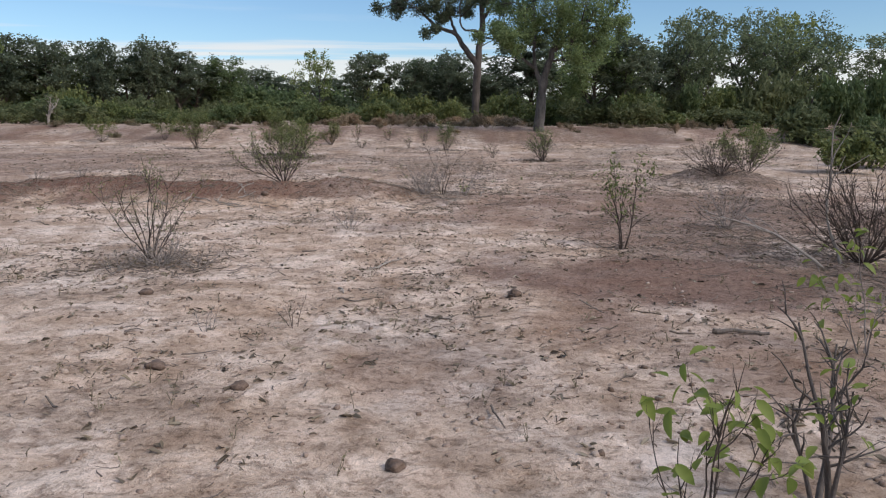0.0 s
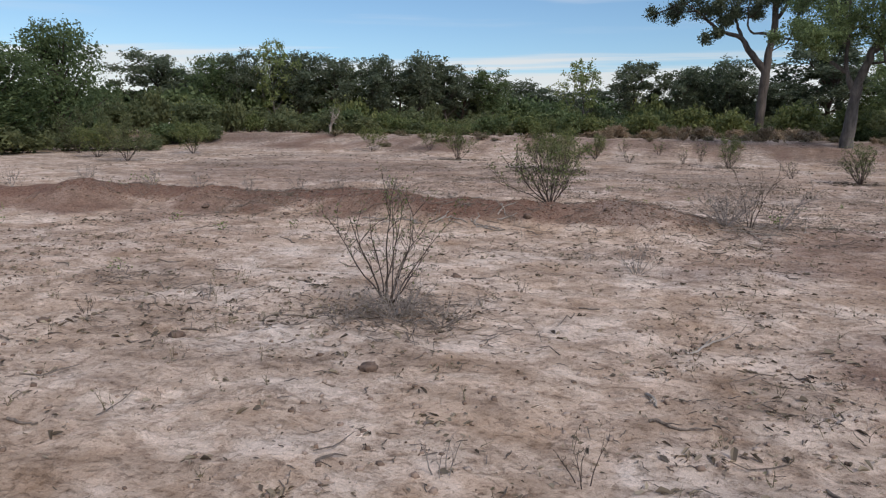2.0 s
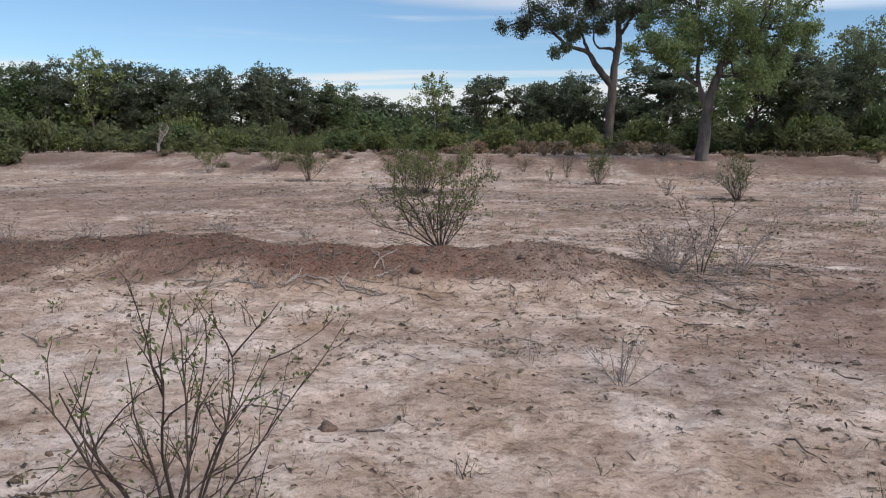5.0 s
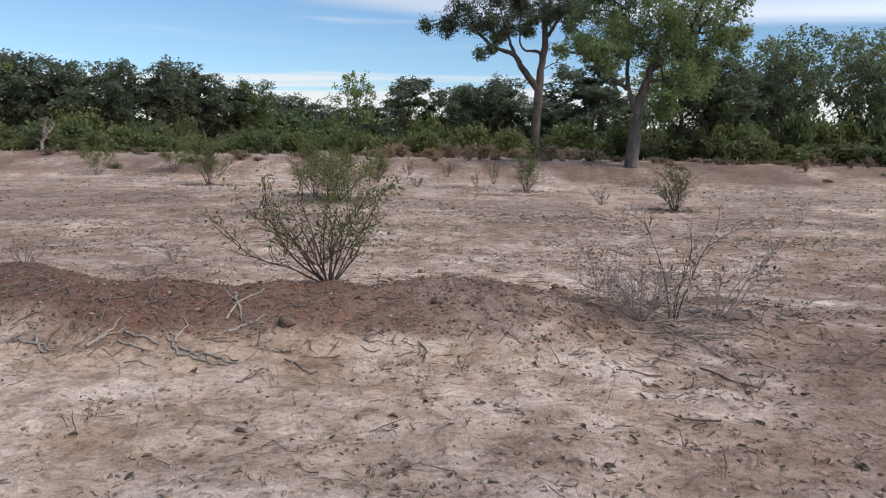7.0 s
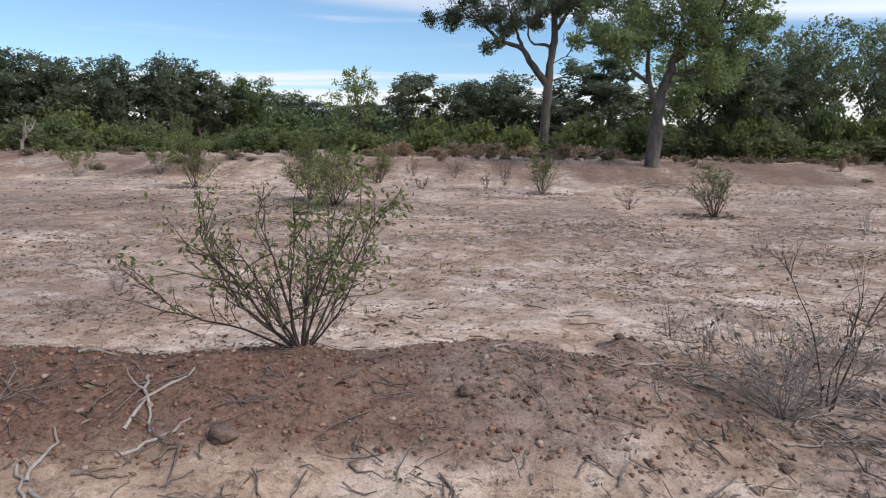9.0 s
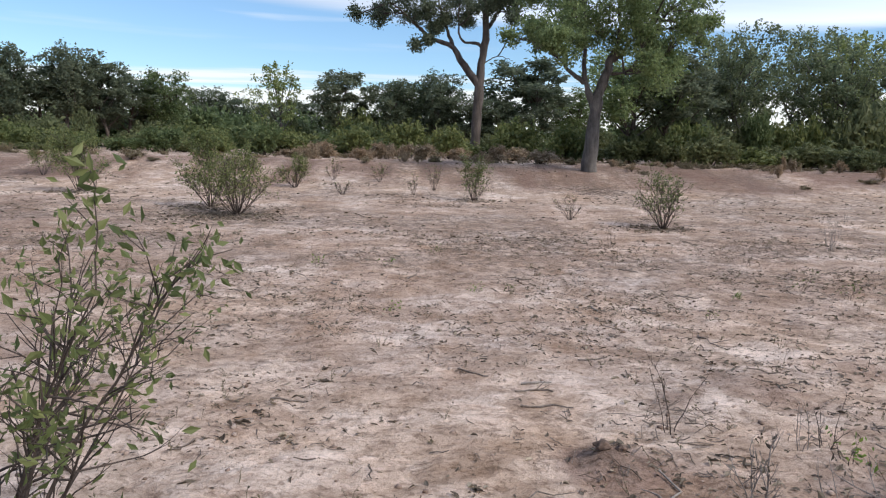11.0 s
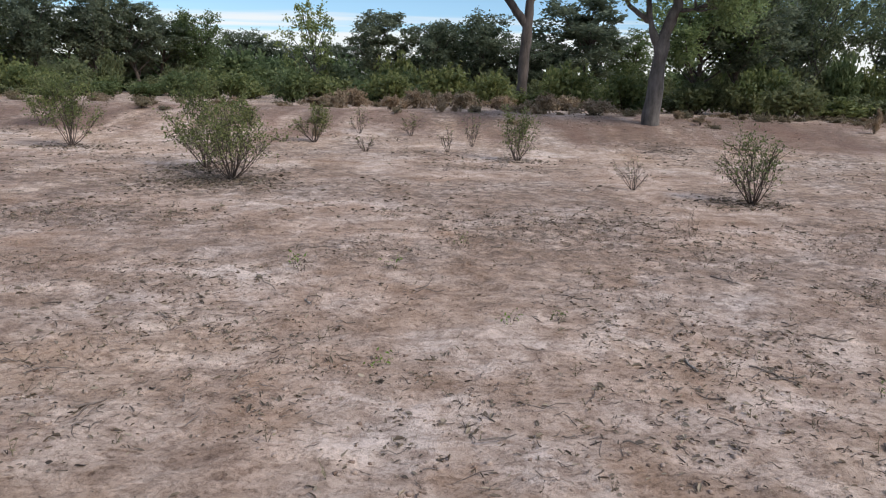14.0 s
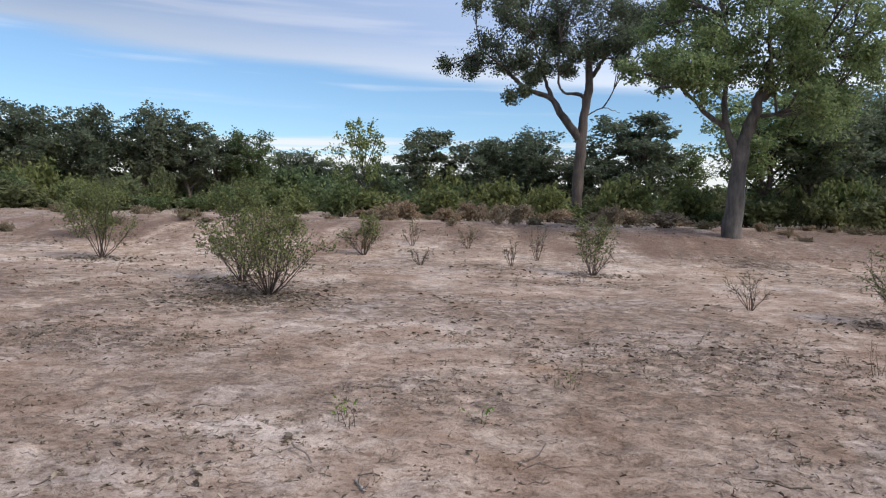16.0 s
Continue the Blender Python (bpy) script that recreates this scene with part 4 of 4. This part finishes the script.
def clustered(rng, n, x0, x1, y0, y1, seed, power=2.0):
    """Points in a field, thicker where the drift pattern is strong."""
    x, y = rng.uniform(x0, x1, n * 4), rng.uniform(y0, y1, n * 4)
    w = np.clip(0.45 + 1.9 * fbm(x, y, 0.7, 4, 61) + 1.3 * fbm(x, y, 3.0, 3, seed), 0.02, 1) ** power
    for cx, cy, r, s in LITTER:
        w = np.maximum(w, s * np.exp(-((x - cx) ** 2 + (y - cy) ** 2) / (r * r)))
    keep = rng.random(n * 4) < w
    return x[keep][:n], y[keep][:n]


rng = np.random.default_rng(31)
g, gt = Geo(), Geo()
cx, cy = clustered(rng, 4600, -10, 8, 1.5, 27, 71)
reps = rng.integers(2, 7, len(cx))
lx, ly = np.repeat(cx, reps), np.repeat(cy, reps)
lay(g, lx + rng.normal(0, 0.035, len(lx)), ly + rng.normal(0, 0.03, len(lx)), rng, 0.047)
fx, fy = clustered(rng, 20000, -10, 8, 1.5, 27, 72, 1.0)
lay(g, fx, fy, rng, 0.024)
fx, fy = clustered(rng, 18000, -12, 10, 15, 33, 78, 1.3)
lay(g, fx, fy, rng, 0.034, 0.006, 0.3)
fx, fy = clustered(rng, 9000, -26, 16, 26, 43, 73)
lay(g, fx, fy, rng, 0.075, 0.006, 0.15)
fx, fy = clustered(rng, 3000, -26, -9, 8, 27, 74)
lay(g, fx, fy, rng, 0.06, 0.006, 0.15)
# drifts of dead leaves below the shrubs, doubling as the dark shade there
for px, py, r, k in [(-6.5, 29.4, 0.75, 1100), (-7.3, 31.1, 0.6, 500), (3.6, 28.7, 0.5, 420), (-0.1, 34.6, 0.45, 300), (-12.3, 34.7, 0.6, 350), (-2.8, 7.55, 0.45, 420)]:
    size = 0.07 if py > 20 else 0.03
    lay(g, px + rng.normal(0, r, k), py + rng.normal(0, r * 0.7, k), rng, size, 0.008, 0.25)
tagged(new("leaf_litter", g.mesh("leaf_litter", LEAF_DRY)), "brown dry leaf litter and bark chips on sand", "leaf litter", kind="stuff")
tx, ty = clustered(rng, 6500, -10, 8, 1.5, 27, 75, 1.3)
lying_twigs(gt, tx, ty, rng, 0.065, 0.003)
tx, ty = clustered(rng, 2200, -11, 10, 16, 31, 77, 1.1)
lying_twigs(gt, tx, ty, rng, 0.09, 0.0045)
tx, ty = clustered(rng, 420, -10, 8, 1.5, 27, 76, 1.2)
lying_twigs(gt, tx, ty, rng, 0.22, 0.006)
for cx, cy, r, s in LITTER:
    k = int(190 * r * r * s * s)
    lying_twigs(gt, cx + rng.normal(0, r * 0.5, k), cy + rng.normal(0, r * 0.45, k), rng, 0.2, 0.0035)
# twigs and roots strewn on the berm and along its foot
bx = rng.uniform(-9, 1.5, 500)
lying_twigs(gt, bx, berm_line(bx) + rng.choice([-1.2, -0.8, -0.4, -0.1], 500) + rng.normal(0, 0.16, 500), rng, 0.2, 0.0045)
tagged(new("twig_litter", gt.mesh("twig_litter", TWIGGY, True)), "grey-brown broken twigs strewn over the sand", "twigs", kind="stuff")


# tiny dry sprouts standing up all over the sand
gs = Geo()
sx, sy = clustered(rng, 1500, -9, 7, 2.2, 27, 91, 1.0)
for px, py in zip(sx, sy):
    t = rng.uniform(0.03, 0.13)
    z = hz(px, py)
    for _ in range(int(rng.integers(1, 4))):
        q = curve_pts(rng, (px, py, z - 0.01), (rng.normal(0, 0.45), rng.normal(0, 0.45), 1), t, 3, 0.2)
        tube(gs, q, [0.0025, 0.002, 0.0016, 0.001], 3)
        leaves(gs, q[1:] + rng.normal(0, 0.004, (3, 3)), rng, 0.022, 0.5)
tagged(new("dry_sprouts", gs.mesh("dry_sprouts", LEAF_SPROUT)), "small withered brown sprouts in the sand", "sprouts", kind="stuff")


def clod_points(geo, x, y, rng, size):
    k = len(x)
    cube = np.array([(-1, -1, -0.5), (1, -1, -0.5), (1, 1, -0.5), (-1, 1, -0.5), (-0.7, -0.7, 0.6), (0.7, -0.7, 0.6), (0.7, 0.7, 0.6), (-0.7, 0.7, 0.6)])
    quad = np.array([(0, 3, 2, 1), (4, 5, 6, 7), (0, 1, 5, 4), (1, 2, 6, 5), (2, 3, 7, 6), (3, 0, 4, 7)])
    s = size * rng.uniform(0.4, 1.5, (k, 1, 1)) * rng.uniform(0.6, 1.3, (k, 1, 3))
    v = cube[None] * s * 0.5 * rng.uniform(0.6, 1.25, (k, 8, 3))
    a = rng.uniform(0, 6.28, k)
    c, n = np.cos(a)[:, None], np.sin(a)[:, None]
    v = np.stack([v[..., 0] * c - v[..., 1] * n, v[..., 0] * n + v[..., 1] * c, v[..., 2]], -1)
    v += np.stack([x, y, height(x, y) + size * 0.12], 1)[:, None, :]
    geo.add(v.reshape(-1, 3), (quad[None] + 8 * np.arange(k)[:, None, None]).reshape(-1, 4))


m, nt, b = material("clod_soil", 0.95)
geo_in = nt.nodes.new("ShaderNodeNewGeometry")
nt.links.new(ramp(nt, geo_in.outputs["Random Per Island"], [(0.0, (0.13, 0.085, 0.06)), (0.4, (0.27, 0.19, 0.145)), (1.0, (0.43, 0.335, 0.27))]), b.inputs["Base Color"])
bump(nt, b, noise_node(nt, 60, 4, 0.7).outputs[0], 0.8, 0.01)
CLOD = m
g = Geo()
fx, fy = clustered(rng, 9000, -10, 8, 1.5, 27, 81, 1.3)
clod_points(g, fx, fy, rng, 0.026)
tagged(new("soil_crumbs", g.mesh("soil_crumbs", CLOD, True)), "loose crumbs of pale and brown soil", "soil crumbs", kind="stuff")
m, nt, b = material("red_clod_soil", 0.95)
geo_in = nt.nodes.new("ShaderNodeNewGeometry")
nt.links.new(ramp(nt, geo_in.outputs["Random Per Island"], [(0.0, (0.10, 0.05, 0.032)), (0.6, (0.20, 0.10, 0.065)), (1.0, (0.30, 0.18, 0.125))]), b.inputs["Base Color"])
g = Geo()
bx = rng.uniform(-12, -0.5, 5000)
clod_points(g, bx, berm_line(bx) + rng.uniform(-0.9, 0.7, 5000), rng, 0.02)
tagged(new("red_soil_crumbs", g.mesh("red_soil_crumbs", m, True)), "loose red-brown crumbs of earth on the berm", "soil crumbs", kind="stuff")


def clod(x, y, size, seed, label="dark brown hard clod of earth"):
    r = np.random.default_rng(seed)
    bm = bmesh.new()
    bmesh.ops.create_icosphere(bm, subdivisions=3, radius=size / 2)
    o = Vector(r.uniform(0, 50, 3))
    for v in bm.verts:
        k = 1 + 0.5 * noise.fractal(v.co * (2.2 / size) + o, 0.9, 2.0, 4)
        v.co = Vector((v.co.x * k, v.co.y * k, v.co.z * k * 0.62))
    me = bpy.data.meshes.new("earth_clod")
    bm.to_mesh(me)
    bm.free()
    me.materials.append(CLOD_DARK)
    for p in me.polygons:
        p.use_smooth = True
    ob = new("earth_clod", me)
    ob.location = (x, y, hz(x, y) + size * 0.12)
    return tagged(ob, label, "clod", "clods on the sand")


m, nt, b = material("dark_clod_soil", 0.95)
n = noise_node(nt, 18, 5, 0.7)
nt.links.new(ramp(nt, n.outputs[0], [(0.3, (0.06, 0.04, 0.03)), (0.7, (0.20, 0.135, 0.10))]), b.inputs["Base Color"])
bump(nt, b, n.outputs[0], 1.0, 0.02)
CLOD_DARK = m
for i, (x, y, d) in enumerate([(-1.45, 4.30, 0.10), (-2.36, 6.27, 0.11), (-0.84, 3.98, 0.10), (0.12, 3.08, 0.09), (-3.27, 13.62, 0.15), (-2.06, 14.0, 0.09), (-0.47, 13.72, 0.08), (-0.80, 16.36, 0.09), (-0.70, 16.34, 0.07), (-5.2, 6.3, 0.09), (-4.0, 6.4, 0.11), (-2.9, 9.3, 0.10), (0.9, 6.2, 0.12), (-7.6, 13.2, 0.12), (-9.3, 13.1, 0.14)]):
    clod(x, y, d, 600 + i)


def fallen_branch(x0, y0, x1, y1, seed, thick, pale, side=2):
    r = np.random.default_rng(seed)
    foot = new("fallen_branch")
    mx, my = (x0 + x1) / 2, (y0 + y1) / 2
    foot.location = (mx, my, hz(mx, my))
    ln = math.hypot(x1 - x0, y1 - y0)
    t = np.linspace(0, 1, 9)
    w = np.cumsum(r.normal(0, 0.035, 9)) * ln
    w -= np.linspace(w[0], w[-1], 9)
    ux, uy = (x1 - x0) / ln, (y1 - y0) / ln
    qx, qy = x0 + (x1 - x0) * t - uy * w, y0 + (y1 - y0) * t + ux * w
    qz = height(qx, qy) + thick * 0.8 + np.abs(np.cumsum(r.normal(0, 0.01, 9))) * ln * 0.5
    p = np.stack([qx - mx, qy - my, qz - foot.location[2]], 1)
    g = Geo()
    tube(g, p, thick * np.linspace(1.0, 0.55, 9) * r.uniform(0.85, 1.15, 9), 7)
    mat = BARK_PALE if pale else TWIGGY
    limb = part("limb", g, mat, foot)
    for _ in range(side):
        k = int(r.integers(2, 7))
        d = np.array([ux, uy, 0.15]) + r.normal(0, 0.6, 3) * np.array([1, 1, 0.3])
        q = curve_pts(r, p[k], d, ln * r.uniform(0.2, 0.45), 4, 0.2)
        q[:, 2] = np.maximum(q[:, 2], height(q[:, 0] + mx, q[:, 1] + my) - foot.location[2] + 0.004)
        g = Geo()
        tube(g, q, np.linspace(thick * 0.55, thick * 0.2, 5), 5)
        part("side_twig", g, mat, limb)
    return tagged(foot, "bleached crooked fallen stick lying on sand" if pale else "brown fallen stick lying on sand", "branch", "fallen sticks on the sand")


PALE_STICKS = [(-0.52, 7.46, -0.23, 8.04), (-3.83, 14.02, -3.63, 13.61), (-4.13, 13.32, -3.8, 13.02), (-3.8, 13.02, -3.5, 12.93), (-3.72, 13.44, -3.46, 13.72), (-4.7, 13.16, -4.59, 13.25), (-4.49, 13.24, -4.23, 13.12), (1.0, 15.2, 0.84, 14.3), (-1.03, 15.1, -0.54, 16.18),
               (-1.91, 14.45, -1.81, 14.51), (-1.05, 17.79, -0.82, 17.78), (-3.02, 22.19, -2.92, 21.98), (0.24, 20.88, 0.26, 20.64), (-5.3, 13.25, -4.9, 13.1), (-6.1, 13.3, -5.6, 13.22), (-0.69, 6.5, -0.62, 6.35)]
TOE_STICKS = [(-4.69, 13.15, -4.51, 13.41), (-4.64, 13.22, -4.59, 13.51), (-4.5, 13.37, -4.15, 13.21), (-4.02, 13.22, -4.1, 13.57), (-3.98, 13.18, -3.72, 12.98), (-3.8, 13.06, -3.47, 12.98), (-3.76, 13.6, -3.6, 14.1), (-4.4, 14.3, -4.2, 14.4), (-5.2, 13.3, -4.95, 13.05), (-5.6, 13.05, -5.3, 13.3)]
BUSH_STICKS = [(-0.27, 14.12, 0.4, 14.66), (-0.1, 14.75, 0.51, 14.5), (0.58, 14.9, 0.39, 14.1), (-0.07, 14.3, 0.22, 13.6), (0.59, 14.2, 0.8, 13.95), (-0.4, 13.9, 0.1, 14.1), (0.1, 13.95, 0.65, 14.05), (0.25, 13.75, 0.5, 14.2)]
BROWN_STICKS = [(-3.68, 4.83, -3.49, 4.85), (-0.64, 6.11, -0.33, 6.12), (0.14, 5.69, 0.35, 5.47), (0.53, 5.5, 0.67, 5.61), (-3.84, 13.27, -3.61, 13.34), (-3.32, 12.58, -3.22, 12.86), (-3.13, 13.1, -2.82, 12.83), (-2.33, 13.26, -2.19, 13.34),
                (-1.12, 17.62, -0.84, 17.6), (-1.12, 17.32, -0.76, 17.28), (-2.85, 17.39, -2.59, 17.37), (1.03, 19.59, 1.05, 19.04), (-1.51, 18.16, -1.28, 17.97), (-2.42, 17.97, -2.36, 18.14)]
MORE_STICKS = [(4.2, 24.79, 5.19, 25.15), (-3.88, 19.63, -3.77, 19.79), (1.32, 23.54, 1.49, 23.1), (-4.08, 6.54, -3.86, 6.56), (-5.49, 8.68, -5.18, 8.65), (-1.45, 8.47, -1.27, 8.46), (-7.72, 10.95, -7.55, 11.3), (1.92, 5.15, 2.09, 5.11), (2.23, 5.15, 2.63, 5.14),
               (2.86, 6.12, 3.11, 6.37), (-0.29, 24.46, -0.05, 24.58), (-3.39, 24.12, -3.21, 24.29), (1.52, 21.59, 1.79, 21.48), (0.0, 13.35, 0.28, 12.88), (-2.73, 9.31, -2.56, 9.27), (-5.68, 10.54, -6.11, 10.82), (0.7, 20.8, 0.95, 20.5), (0.75, 20.55, 1.0, 20.62)]
for i, r in enumerate(PALE_STICKS):
    fallen_branch(*r, 700 + i, 0.011, True, 2 if i % 2 else 1)
for i, r in enumerate(TOE_STICKS):
    fallen_branch(*r, 780 + i, 0.0115, True, 1)
for i, r in enumerate(BUSH_STICKS):
    fallen_branch(*r, 792 + i, 0.007, True, 3)
for i, r in enumerate(BROWN_STICKS + MORE_STICKS):
    fallen_branch(*r, 730 + i, 0.0085 if i != 22 else 0.018, False, i % 3 if i != 22 else 0)


def dead_tree(x, y, tall, seed, label, leanx=0.0):
    r = np.random.default_rng(seed)
    foot = new("dead_tree")
    foot.location = (x, y, hz(x, y) - 0.1)
    g = Geo()
    p = curve_pts(r, (0, 0, 0), (leanx, 0, 1), tall * 0.5, 6, 0.08)
    tube(g, p, np.linspace(0.10, 0.06, 7), 7)
    part("trunk", g, BARK_PALE, foot)
    for k in range(7):
        g = Geo()
        a = k * 2.3
        q = curve_pts(r, p[3 + k % 4], (math.cos(a) * 0.7, math.sin(a) * 0.7, 0.9), tall * r.uniform(0.35, 0.55), 6, 0.16)
        tube(g, q, np.linspace(0.045, 0.01, 7), 5)
        for _ in range(4):
            j = int(r.integers(2, 6))
            tube(g, curve_pts(r, q[j], r.normal(0, 0.6, 3) + np.array([0, 0, 0.5]), tall * 0.18, 3, 0.2), [0.02, 0.015, 0.01, 0.005], 4)
        part("limb", g, BARK_PALE, foot)
    return tagged(foot, label, "dead tree")


dead_tree(-24.25, 43.3, 2.1, 801, "bleached leafless dead shrub before scrub")
dead_tree(-34.0, 24.0, 4.2, 802, "bleached bare dead tree at the clearing's edge")

# leaning bare branches over the brushwood
for i, (x, y, z, dx, dy, dz, ln) in enumerate([(4.3, 7.6, 0.0, -0.9, 0.5, 0.75, 1.5), (4.6, 7.9, 0.0, -0.15, 0.2, 1.0, 1.7), (4.9, 7.4, 0.0, 0.3, -0.2, 0.8, 1.4)]):
    r = np.random.default_rng(820 + i)
    foot = new("bare_branch")
    foot.location = (x, y, hz(x, y) - 0.03)
    g = Geo()
    p = curve_pts(r, (0, 0, z), (dx, dy, dz), ln, 9, 0.12)
    tube(g, p, np.linspace(0.018, 0.005, 10), 6)
    limb = part("limb", g, BARK_PALE, foot)
    for k in range(4):
        g = Geo()
        tube(g, curve_pts(r, p[3 + k], (p[4 + k] - p[3 + k]) * 6 + r.normal(0, 0.5, 3), ln * 0.3, 4, 0.2), np.linspace(0.008, 0.003, 5), 4)
        part("side_twig", g, BARK_PALE, limb)
    tagged(foot, "crooked bare grey branch leaning over brushwood", "branch")
